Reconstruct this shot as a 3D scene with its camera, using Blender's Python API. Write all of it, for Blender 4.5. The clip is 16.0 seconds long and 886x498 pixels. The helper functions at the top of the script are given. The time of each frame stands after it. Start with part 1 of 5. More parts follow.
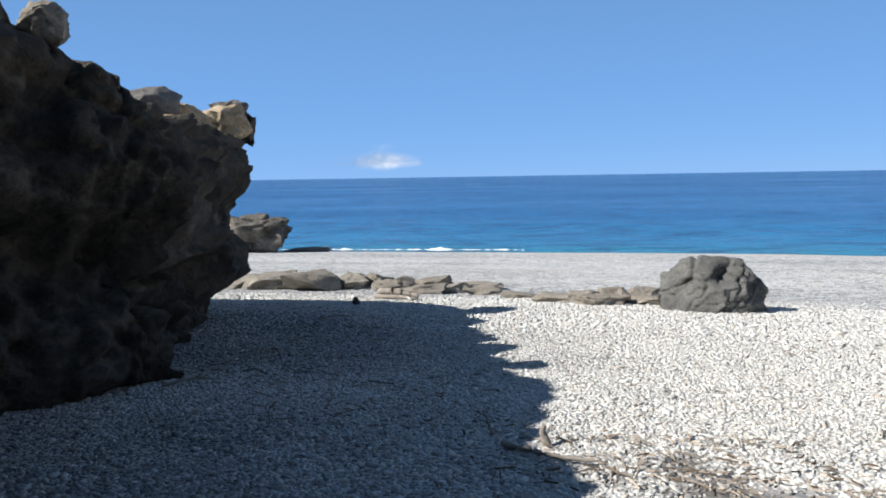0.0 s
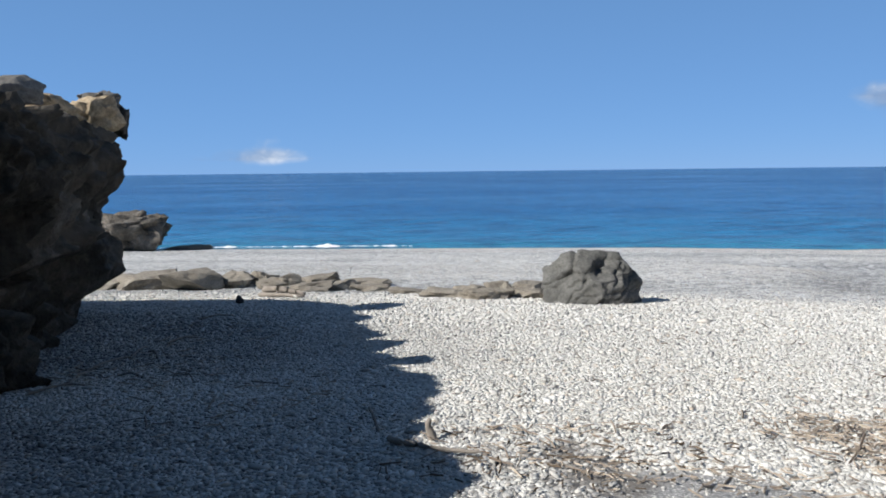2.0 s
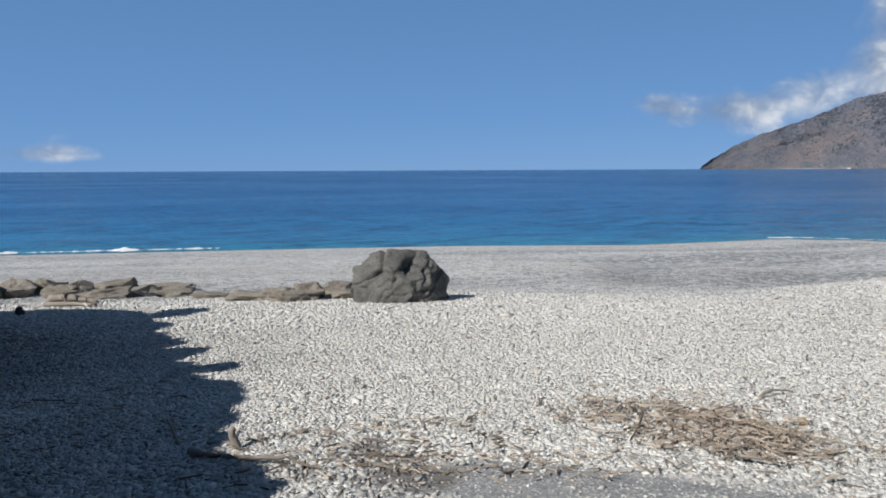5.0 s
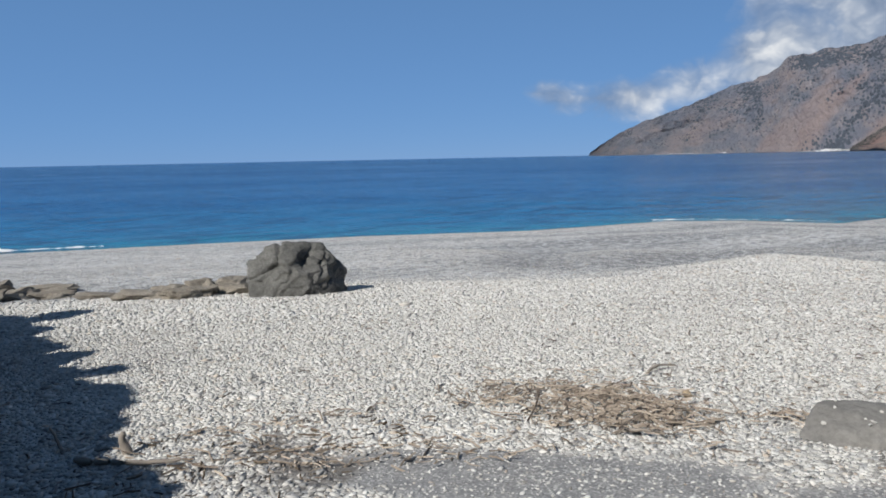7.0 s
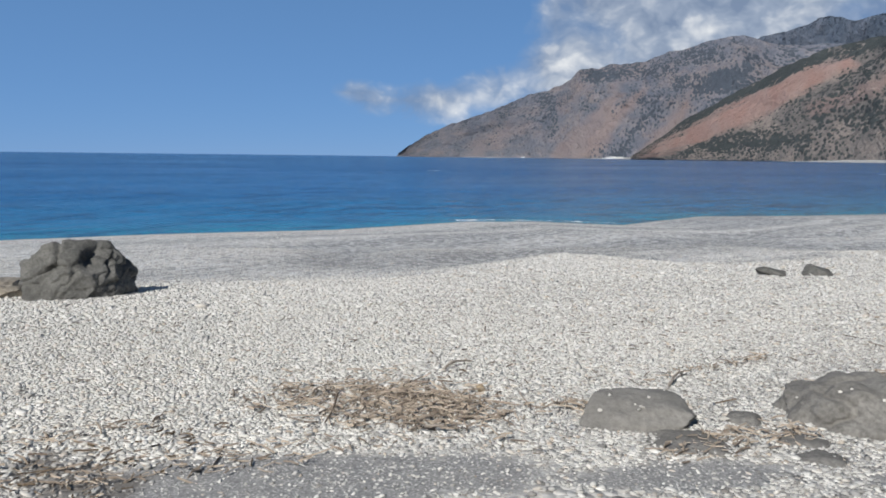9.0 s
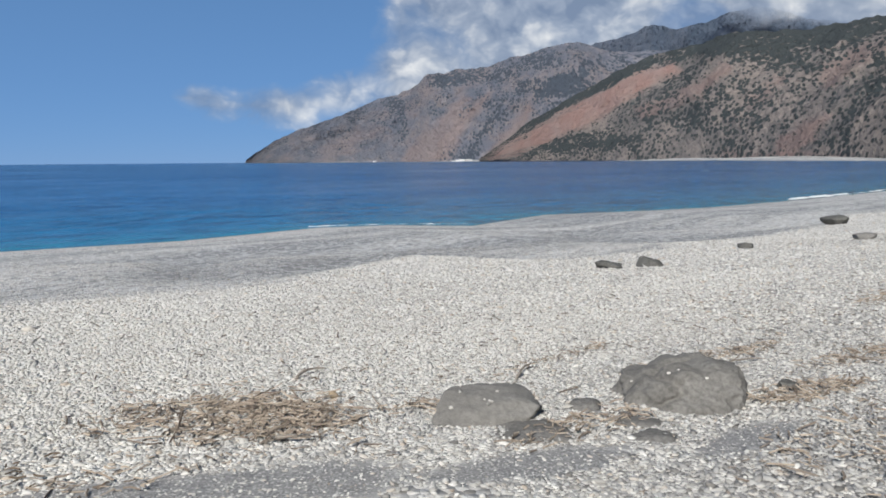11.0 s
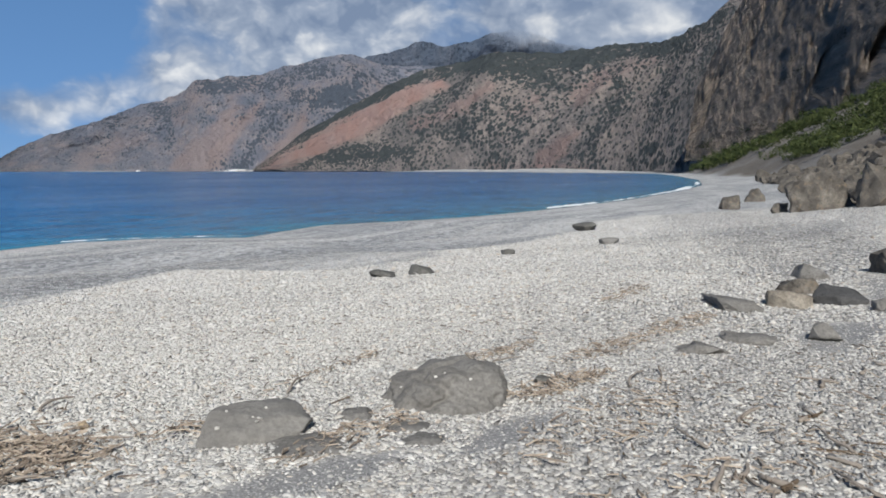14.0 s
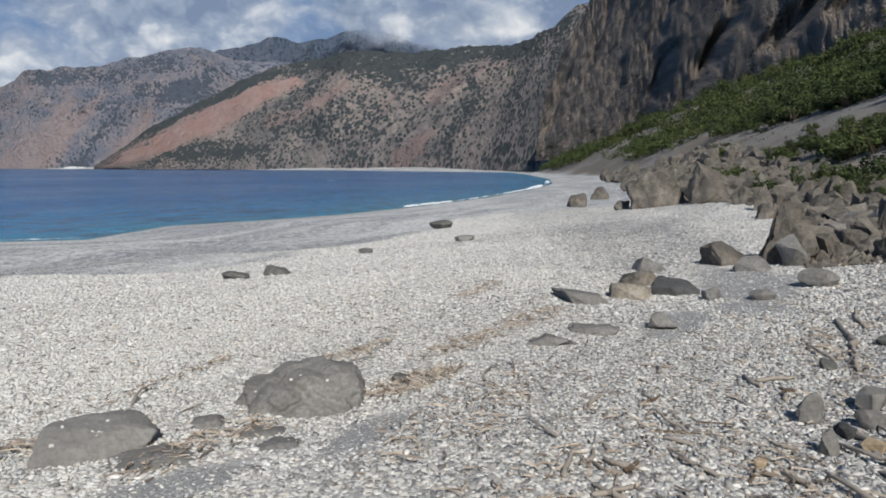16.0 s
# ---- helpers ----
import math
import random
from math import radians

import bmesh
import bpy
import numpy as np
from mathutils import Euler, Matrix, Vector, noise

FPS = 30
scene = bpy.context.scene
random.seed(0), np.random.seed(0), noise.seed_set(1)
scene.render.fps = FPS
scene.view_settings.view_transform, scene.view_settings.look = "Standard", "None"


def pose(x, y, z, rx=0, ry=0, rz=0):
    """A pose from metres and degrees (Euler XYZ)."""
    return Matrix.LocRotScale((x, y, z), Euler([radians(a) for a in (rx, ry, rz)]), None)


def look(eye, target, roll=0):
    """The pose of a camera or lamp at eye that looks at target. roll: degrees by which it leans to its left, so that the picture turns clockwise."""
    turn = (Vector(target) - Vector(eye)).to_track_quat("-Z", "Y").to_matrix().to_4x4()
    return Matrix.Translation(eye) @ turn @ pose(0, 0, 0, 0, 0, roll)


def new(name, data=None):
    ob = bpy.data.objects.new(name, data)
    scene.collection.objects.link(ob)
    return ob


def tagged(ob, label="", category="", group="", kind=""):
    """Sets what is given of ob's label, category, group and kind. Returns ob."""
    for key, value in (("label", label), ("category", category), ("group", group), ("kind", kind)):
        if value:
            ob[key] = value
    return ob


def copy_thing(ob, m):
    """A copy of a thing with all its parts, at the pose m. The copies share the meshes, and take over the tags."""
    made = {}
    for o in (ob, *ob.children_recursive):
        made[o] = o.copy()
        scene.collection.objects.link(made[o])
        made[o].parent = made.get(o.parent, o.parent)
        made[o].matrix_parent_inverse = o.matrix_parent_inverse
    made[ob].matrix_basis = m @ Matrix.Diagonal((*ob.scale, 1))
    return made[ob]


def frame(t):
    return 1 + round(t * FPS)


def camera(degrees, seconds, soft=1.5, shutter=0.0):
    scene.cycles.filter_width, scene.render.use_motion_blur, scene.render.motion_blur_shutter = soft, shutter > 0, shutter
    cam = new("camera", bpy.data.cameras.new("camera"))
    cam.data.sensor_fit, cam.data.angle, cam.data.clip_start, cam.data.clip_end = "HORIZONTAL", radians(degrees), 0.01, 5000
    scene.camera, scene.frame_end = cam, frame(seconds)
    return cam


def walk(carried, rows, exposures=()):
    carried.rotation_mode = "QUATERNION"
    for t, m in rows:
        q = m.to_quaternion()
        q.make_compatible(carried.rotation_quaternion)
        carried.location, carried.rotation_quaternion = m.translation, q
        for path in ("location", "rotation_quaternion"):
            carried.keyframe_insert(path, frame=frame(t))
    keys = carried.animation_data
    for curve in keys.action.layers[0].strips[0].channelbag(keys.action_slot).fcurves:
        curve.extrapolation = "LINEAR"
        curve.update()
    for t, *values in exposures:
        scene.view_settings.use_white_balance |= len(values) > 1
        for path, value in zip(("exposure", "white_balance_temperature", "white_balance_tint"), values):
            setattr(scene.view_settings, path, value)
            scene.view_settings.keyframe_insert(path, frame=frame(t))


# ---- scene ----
cam = camera(59.68, 16.0, soft=1.78)
EYE = 3.6  # metres above the sea
# seconds, x, y, yaw, pitch, roll
PATH = [
    (0, 0.000, 0.000, -1.217, -5.361, 0.913),
    (0.5, 0.005, 0.001, -2.965, -5.629, 1.024),
    (1, 0.016, -0.005, -5.111, -5.603, 1.079),
    (1.5, 0.021, -0.004, -7.330, -5.690, 1.026),
    (2, 0.026, -0.008, -9.478, -5.760, 0.662),
    (2.5, 0.033, -0.006, -11.833, -5.834, 0.758),
    (3, 0.039, -0.004, -14.040, -6.034, 0.738),
    (3.5, 0.056, -0.007, -16.326, -6.193, 0.838),
    (4, 0.059, -0.011, -18.491, -6.200, 0.621),
    (4.5, 0.069, -0.018, -21.071, -5.982, 0.355),
    (4.7, 0.071, -0.018, -21.992, -5.918, 0.25),
    (6.8, 0.084, -0.025, -30.390, -6.560, 1.300),
    (7, 0.085, -0.027, -31.019, -6.724, 1.132),
    (7.5, 0.110, -0.023, -33.076, -6.774, 0.624),
    (8, 0.133, -0.038, -38.613, -6.627, 0.247),
    (8.5, 0.152, -0.043, -42.092, -6.740, 0.085),
    (9, 0.154, -0.042, -45.027, -6.859, -0.652),
    (9.2, 0.156, -0.045, -46.350, -6.890, -0.480),
    (11.3, 0.182, -0.098, -57.328, -6.463, 0.330),
    (11.5, 0.183, -0.102, -58.357, -6.424, 0.242),
    (12, 0.197, -0.104, -62.228, -6.177, 0.428),
    (12.5, 0.204, -0.114, -65.223, -6.507, 0.615),
    (13, 0.216, -0.121, -67.945, -6.562, 1.111),
    (13.5, 0.217, -0.137, -70.263, -6.357, 0.518),
    (14, 0.223, -0.146, -72.337, -5.818, 0.047),
    (14.5, 0.234, -0.154, -75.506, -6.347, 0.075),
    (15, 0.237, -0.164, -78.504, -6.276, -0.544),
    (15.5, 0.240, -0.169, -81.448, -5.876, -0.653),
    (16, 0.240, -0.167, -82.817, -5.910, -0.150),
]
walk(cam, [(t, pose(x, y, EYE, 90 + p, r, a)) for t, x, y, a, p, r in PATH],
     [(0.0, 0.55), (1.5, 0.36), (3.0, 0.26), (3.6, 0.1), (7.0, 0.0), (12.5, 0.0), (16.0, -0.03)])

# ---------------------------------------------------------------- light
SUN_AZ, SUN_EL = 255.0, 37.8  # compass from +y towards +x, degrees
world = bpy.data.worlds.new("world")
scene.world = world
world.use_nodes = True
wn = world.node_tree.nodes
sky = wn.new("ShaderNodeTexSky")
sky.sky_type, sky.sun_disc = "NISHITA", False
sky.sun_elevation, sky.sun_rotation = radians(SUN_EL), radians(SUN_AZ)
sky.air_density, sky.dust_density, sky.ozone_density = 0.6, 0.0, 4.0
wn["Background"].inputs["Strength"].default_value = 0.07
# a clear, dry, deep blue air, paling to the horizon and dark at the zenith
wl = world.node_tree.links.new
up = wn.new("ShaderNodeSeparateXYZ")
wl(wn.new("ShaderNodeTexCoord").outputs["Generated"], up.inputs[0])
deep = wn.new("ShaderNodeValToRGB")
wl(up.outputs["Z"], deep.inputs[0])
for at, c in ((0.0, (0.19, 0.43, 0.88)), (0.2, (0.05, 0.265, 0.87)), (0.33, (0.014, 0.09, 0.355)), (0.55, (0.02, 0.052, 0.118)), (1.0, (0.016, 0.031, 0.055))):
    e = deep.color_ramp.elements[0 if at == 0 else 1] if at in (0, 1) else deep.color_ramp.elements.new(at)
    e.position, e.color = at, (*c, 1)
gain = wn.new("ShaderNodeVectorMath")
gain.operation = "SCALE"
gain.inputs["Scale"].default_value = 10.6
wl(deep.outputs[0], gain.inputs[0])
air = wn.new("ShaderNodeMix")
air.data_type = "RGBA"
air.inputs[0].default_value = 0.84
wl(sky.outputs[0], air.inputs[6])
wl(gain.outputs[0], air.inputs[7])
wl(air.outputs[2], wn["Background"].inputs["Color"])
sun = new("sun", bpy.data.lights.new("sun", "SUN"))
sun.data.energy, sun.data.angle, sun.data.color = 4.8, radians(0.53), (1.0, 0.965, 0.91)
to_sun = Vector((math.sin(radians(SUN_AZ)) * math.cos(radians(SUN_EL)), math.cos(radians(SUN_AZ)) * math.cos(radians(SUN_EL)), math.sin(radians(SUN_EL))))
sun.matrix_world = look(to_sun * 50, (0, 0, 0))
scene.view_settings.exposure = 0.0


# ---------------------------------------------------------------- helpers of this scene
def vnoise(x, y, scale, seed=0):
    """Smooth value noise on the plan, 0 to 1."""
    x, y = np.asarray(x, float) / scale + seed * 17.3, np.asarray(y, float) / scale + seed * 9.7
    xi, yi = np.floor(x).astype(np.int64), np.floor(y).astype(np.int64)
    fx, fy = x - xi, y - yi
    fx, fy = fx * fx * (3 - 2 * fx), fy * fy * (3 - 2 * fy)

    def lattice(a, b):
        h = (a * 374761393 + b * 668265263 + seed * 144665) & 0xFFFFFFFF
        h = ((h ^ (h >> 13)) * 1274126177) & 0xFFFFFFFF
        return ((h ^ (h >> 16)) & 0xFFFF) / 65535.0

    top = lattice(xi, yi) * (1 - fx) + lattice(xi + 1, yi) * fx
    low = lattice(xi, yi + 1) * (1 - fx) + lattice(xi + 1, yi + 1) * fx
    return top * (1 - fy) + low * fy


def fnoise(x, y, scale, seed=0, octaves=3):
    total, weight = 0.0, 0.0
    for k in range(octaves):
        total = total + vnoise(x, y, scale / 2 ** k, seed + k) * 0.5 ** k
        weight += 0.5 ** k
    return total / weight


def mesh_of(name, verts, faces, smooth=True):
    me = bpy.data.meshes.new(name)
    verts = np.asarray(verts, np.float32)
    faces = np.asarray(faces, np.int32)
    n, k = faces.shape
    me.vertices.add(len(verts))
    me.vertices.foreach_set("co", verts.ravel())
    me.loops.add(n * k)
    me.loops.foreach_set("vertex_index", faces.ravel())
    me.polygons.add(n)
    me.polygons.foreach_set("loop_start", np.arange(0, n * k, k, dtype=np.int32))
    me.update(calc_edges=True)
    me.polygons.foreach_set("use_smooth", np.full(n, smooth))
    return me


def attribute(me, name, values):
    a = me.attributes.new(name, "FLOAT", "POINT")
    a.data.foreach_set("value", np.asarray(values, np.float32))


def put(name, me, material, label="", category="", kind="", group="", parent=None):
    ob = new(name, me)
    if material:
        me.materials.append(material)
    ob.parent = parent
    return tagged(ob, label, category, group, kind)


def part(name, bm, material, parent, label=""):
    me = bpy.data.meshes.new(name)
    bm.to_mesh(me)
    bm.free()
    me.polygons.foreach_set("use_smooth", np.full(len(me.polygons), True))
    return put(name, me, material, label, parent=parent)


def grid_faces(rows, cols, wrap=False):
    i, j = np.meshgrid(np.arange(rows - 1), np.arange(cols if wrap else cols - 1), indexing="ij")
    k = (j + 1) % cols
    return np.stack([i * cols + j, i * cols + k, (i + 1) * cols + k, (i + 1) * cols + j], -1).reshape(-1, 4)


# ---------------------------------------------------------------- materials
class Nodes:
    """A small writer of node materials."""

    def __init__(self, name, rough=0.85, specular=0.3):
        self.m = bpy.data.materials.new(name)
        self.m.use_nodes = True
        self.t = self.m.node_tree
        self.p = self.t.nodes["Principled BSDF"]
        self.p.inputs["Roughness"].default_value = rough
        self.p.inputs["Specular IOR Level"].default_value = specular

    def add(self, kind, links=()):
        n = self.t.nodes.new(kind)
        for key, value in dict(links).items():
            self.set(n.inputs[key], value)
        return n

    def set(self, socket, value):
        if isinstance(value, bpy.types.NodeSocket):
            self.t.links.new(value, socket)
        else:
            socket.default_value = value

    def place(self):
        return self.add("ShaderNodeNewGeometry").outputs["Position"]

    def noise(self, scale, detail=4, rough=0.6, vector=None, stretch=None):
        v = vector or self.place()
        if stretch:
            v = self.add("ShaderNodeMapping", {"Vector": v, "Scale": stretch}).outputs[0]
        return self.add("ShaderNodeTexNoise", {"Vector": v, "Scale": scale, "Detail": detail, "Roughness": rough}).outputs["Fac"]

    def cells(self, scale, out="Distance", feature="F1", vector=None):
        n = self.t.nodes.new("ShaderNodeTexVoronoi")
        n.feature = feature
        self.set(n.inputs["Vector"], vector or self.place())
        n.inputs["Scale"].default_value = scale
        return n.outputs[out]

    def ramp(self, fac, stops):
        n = self.t.nodes.new("ShaderNodeValToRGB")
        self.set(n.inputs[0], fac)
        e = n.color_ramp.elements
        while len(e) < len(stops):
            e.new(0.5)
        for s, (at, c) in zip(e, stops):
            s.position, s.color = at, (c, c, c, 1) if isinstance(c, (int, float)) else (*c, 1)
        return n.outputs[0]

    def math(self, op, a, b=0.0, clamp=False):
        n = self.t.nodes.new("ShaderNodeMath")
        n.operation, n.use_clamp = op, clamp
        self.set(n.inputs[0], a)
        self.set(n.inputs[1], b)
        return n.outputs[0]

    def mix(self, fac, a, b, blend="MIX"):
        n = self.t.nodes.new("ShaderNodeMix")
        n.data_type, n.blend_type = "RGBA", blend
        self.set(n.inputs[0], fac)
        self.set(n.inputs[6], a if isinstance(a, bpy.types.NodeSocket) else (*a, 1))
        self.set(n.inputs[7], b if isinstance(b, bpy.types.NodeSocket) else (*b, 1))
        return n.outputs[2]

    def attr(self, name):
        n = self.t.nodes.new("ShaderNodeAttribute")
        n.attribute_name = name
        return n.outputs["Fac"]

    def done(self, colour, bump=(), rough=None):
        self.set(self.p.inputs["Base Color"], colour if isinstance(colour, bpy.types.NodeSocket) else (*colour, 1))
        if rough is not None:
            self.set(self.p.inputs["Roughness"], rough)
        last = None
        for height, strength, distance in bump:
            n = self.t.nodes.new("ShaderNodeBump")
            self.set(n.inputs["Height"], height)
            n.inputs["Strength"].default_value, n.inputs["Distance"].default_value = strength, distance
            if last:
                self.t.links.new(last, n.inputs["Normal"])
            last = n.outputs[0]
        if last:
            self.t.links.new(last, self.p.inputs["Normal"])
        return self.m


def stone_colour(n, white, rnd):
    """Beach pebbles: grey limestone where white is 0, bleached marble where it is 1."""
    grey = n.ramp(rnd, [(0.0, (0.1, 0.098, 0.094)), (0.3, (0.185, 0.186, 0.19)), (0.6, (0.275, 0.277, 0.28)), (0.85, (0.47, 0.465, 0.45)), (0.94, (0.62, 0.6, 0.56)), (1.0, (0.24, 0.19, 0.15))])
    pale = n.ramp(rnd, [(0.0, (0.33, 0.305, 0.27)), (0.12, (0.53, 0.515, 0.48)), (0.45, (0.7, 0.685, 0.645)), (0.9, (0.8, 0.79, 0.755)), (1.0, (0.55, 0.46, 0.36))])
    return n.mix(white, grey, pale)


def pebble_material():
    n = Nodes("pebble_stone", 0.75, 0.3)
    rnd = n.add("ShaderNodeNewGeometry").outputs["Random Per Island"]
    one = n.add("ShaderNodeObjectInfo").outputs["Random"]
    rnd = n.math("FRACT", n.math("ADD", rnd, one))
    c = stone_colour(n, n.attr("white"), rnd)
    c = n.mix(n.math("MULTIPLY", n.noise(60, 3), 0.35), c, (0.3, 0.29, 0.27))
    return n.done(c, [(n.noise(90, 3), 0.25, 0.004)])


def ground_material():
    n = Nodes("shingle", 0.9, 0.2)
    white, sand = n.attr("white"), n.attr("sand")
    rnd = n.add("ShaderNodeSeparateColor", {0: n.cells(19, "Color")}).outputs[0]
    edge = n.cells(19, "Distance")
    stones = stone_colour(n, white, rnd)
    even = n.mix(white, n.ramp(n.noise(7, 6, 0.8), [(0.3, (0.178, 0.19, 0.205)), (0.7, (0.29, 0.305, 0.322))]), n.ramp(n.noise(9, 6, 0.8), [(0.3, (0.54, 0.548, 0.54)), (0.7, (0.72, 0.728, 0.71))]))
    stones = n.mix(n.math("MULTIPLY", n.attr("swash"), 0.3), stones, even)
    flecks = n.add("ShaderNodeSeparateColor", {0: n.cells(7, "Color")}).outputs[0]
    stones = n.mix(n.math("MULTIPLY", n.attr("swash"), n.ramp(flecks, [(0.55, 0.0), (0.8, 0.75)])), stones, (0.62, 0.637, 0.645))
    stones = n.mix(n.math("MULTIPLY", n.attr("swash"), n.ramp(flecks, [(0.12, 0.6), (0.4, 0.0)])), stones, (0.18, 0.195, 0.215))
    grit = n.ramp(n.add("ShaderNodeSeparateColor", {0: n.cells(95, "Color")}).outputs[0], [(0.0, (0.14, 0.14, 0.142)), (0.55, (0.26, 0.26, 0.258)), (0.82, (0.38, 0.378, 0.368)), (1.0, (0.64, 0.63, 0.6))])
    fine = n.mix(n.ramp(n.noise(9, 4), [(0.35, 0.0), (0.7, 0.5)]), grit, (0.3, 0.295, 0.285))
    c = n.mix(sand, stones, fine)
    c = n.mix(n.attr("earth"), c, n.ramp(n.noise(1.5, 6, 0.75), [(0.35, (0.07, 0.058, 0.042)), (0.55, (0.17, 0.145, 0.115)), (0.7, (0.26, 0.235, 0.205))]))
    c = n.mix(n.ramp(n.noise(0.5, 6, 0.7), [(0.42, 0.0), (0.75, 0.35)]), c, (0.27, 0.27, 0.275))
    c = n.mix(n.ramp(n.noise(2.6, 5, 0.75), [(0.5, 0.0), (0.72, 0.4)]), c, (0.2, 0.2, 0.2))
    drift = n.noise(1.1, 6, 0.8)
    c = n.mix(n.ramp(drift, [(0.36, 0.25), (0.48, 0.0)]), c, (0.17, 0.175, 0.185))
    mottle = n.noise(5.5, 8, 0.85)
    c = n.mix(n.ramp(mottle, [(0.34, 0.22), (0.47, 0.0)]), c, (0.14, 0.143, 0.15))
    c = n.mix(n.math("MULTIPLY", n.ramp(mottle, [(0.53, 0.0), (0.66, 0.65)]), n.math("SUBTRACT", 1.0, n.math("MAXIMUM", sand, n.attr("swash")))), c, (0.66, 0.65, 0.62))
    h = n.math("SUBTRACT", 1.0, n.math("MULTIPLY", edge, n.math("SUBTRACT", 1.0, sand)))
    return n.done(c, [(h, 0.9, 0.03), (n.noise(120, 3), 0.4, 0.008)])


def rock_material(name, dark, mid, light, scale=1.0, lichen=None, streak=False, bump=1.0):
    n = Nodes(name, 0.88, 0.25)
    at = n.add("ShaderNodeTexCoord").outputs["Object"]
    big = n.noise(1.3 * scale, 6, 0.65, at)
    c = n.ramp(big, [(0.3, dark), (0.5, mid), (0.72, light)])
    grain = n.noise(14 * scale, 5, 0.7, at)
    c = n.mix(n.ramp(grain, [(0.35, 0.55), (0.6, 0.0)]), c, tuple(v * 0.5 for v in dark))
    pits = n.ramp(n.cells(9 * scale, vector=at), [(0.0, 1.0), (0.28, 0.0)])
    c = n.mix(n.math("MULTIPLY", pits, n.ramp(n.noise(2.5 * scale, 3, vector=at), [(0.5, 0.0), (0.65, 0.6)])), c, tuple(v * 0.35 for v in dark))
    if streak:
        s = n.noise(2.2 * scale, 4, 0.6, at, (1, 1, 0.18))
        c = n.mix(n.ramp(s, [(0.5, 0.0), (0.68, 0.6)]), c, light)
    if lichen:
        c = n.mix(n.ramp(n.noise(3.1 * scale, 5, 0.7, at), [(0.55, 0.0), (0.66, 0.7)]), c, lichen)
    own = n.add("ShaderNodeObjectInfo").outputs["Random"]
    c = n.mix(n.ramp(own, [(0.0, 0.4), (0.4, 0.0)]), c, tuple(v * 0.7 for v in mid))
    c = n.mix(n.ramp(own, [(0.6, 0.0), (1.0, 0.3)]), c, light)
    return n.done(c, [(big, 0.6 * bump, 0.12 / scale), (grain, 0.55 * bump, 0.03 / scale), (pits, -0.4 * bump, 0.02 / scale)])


def water_material():
    n = Nodes("sea_water", 0.22, 0.5)
    n.p.inputs["IOR"].default_value = 1.33
    shoal = n.attr("shoal")
    c = n.ramp(shoal, [(0.0, (0.035, 0.245, 0.32)), (0.13, (0.016, 0.175, 0.345)), (0.3, (0.008, 0.115, 0.3)), (0.6, (0.007, 0.088, 0.25)), (1.0, (0.008, 0.078, 0.21))])
    wind = n.noise(0.016, 5, 0.6, stretch=(0.6, 1.4, 1))
    c = n.mix(n.ramp(wind, [(0.42, 0.0), (0.66, 0.35)]), c, (0.004, 0.05, 0.165))
    # shaded and bright faces of wavelets, near and far, painted into the colour
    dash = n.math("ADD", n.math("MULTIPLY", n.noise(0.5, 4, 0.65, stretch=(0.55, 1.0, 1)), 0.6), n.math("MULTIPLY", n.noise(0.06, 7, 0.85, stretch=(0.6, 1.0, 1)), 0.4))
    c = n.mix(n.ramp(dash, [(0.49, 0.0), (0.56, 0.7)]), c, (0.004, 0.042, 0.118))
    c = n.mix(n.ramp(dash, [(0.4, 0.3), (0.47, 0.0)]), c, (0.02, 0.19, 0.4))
    swell = n.noise(0.3, 4, 0.65, stretch=(0.5, 1.0, 1))
    chop = n.noise(1.6, 4, 0.6, stretch=(0.5, 1.0, 1))
    return n.done(c, [(swell, 0.8, 1.2), (chop, 1.0, 0.35)], n.ramp(wind, [(0.3, 0.14), (0.7, 0.28)]))


def foam_material():
    n = Nodes("sea_foam", 0.6, 0.3)
    c = n.ramp(n.noise(6, 4), [(0.3, (0.6, 0.68, 0.7)), (0.6, (0.85, 0.87, 0.88))])
    return n.done(c, [(n.noise(12, 4), 0.6, 0.05)])


def wood_material(name, dark, light):
    n = Nodes(name, 0.85, 0.2)
    at = n.add("ShaderNodeTexCoord").outputs["Object"]
    rnd = n.add("ShaderNodeNewGeometry").outputs["Random Per Island"]
    g = n.noise(8, 5, 0.6, at, (1, 1, 1))
    c = n.ramp(n.math("ADD", n.math("MULTIPLY", g, 0.6), n.math("MULTIPLY", rnd, 0.5)), [(0.2, dark), (0.85, light)])
    return n.done(c, [(n.noise(40, 4, vector=at), 0.5, 0.01)])


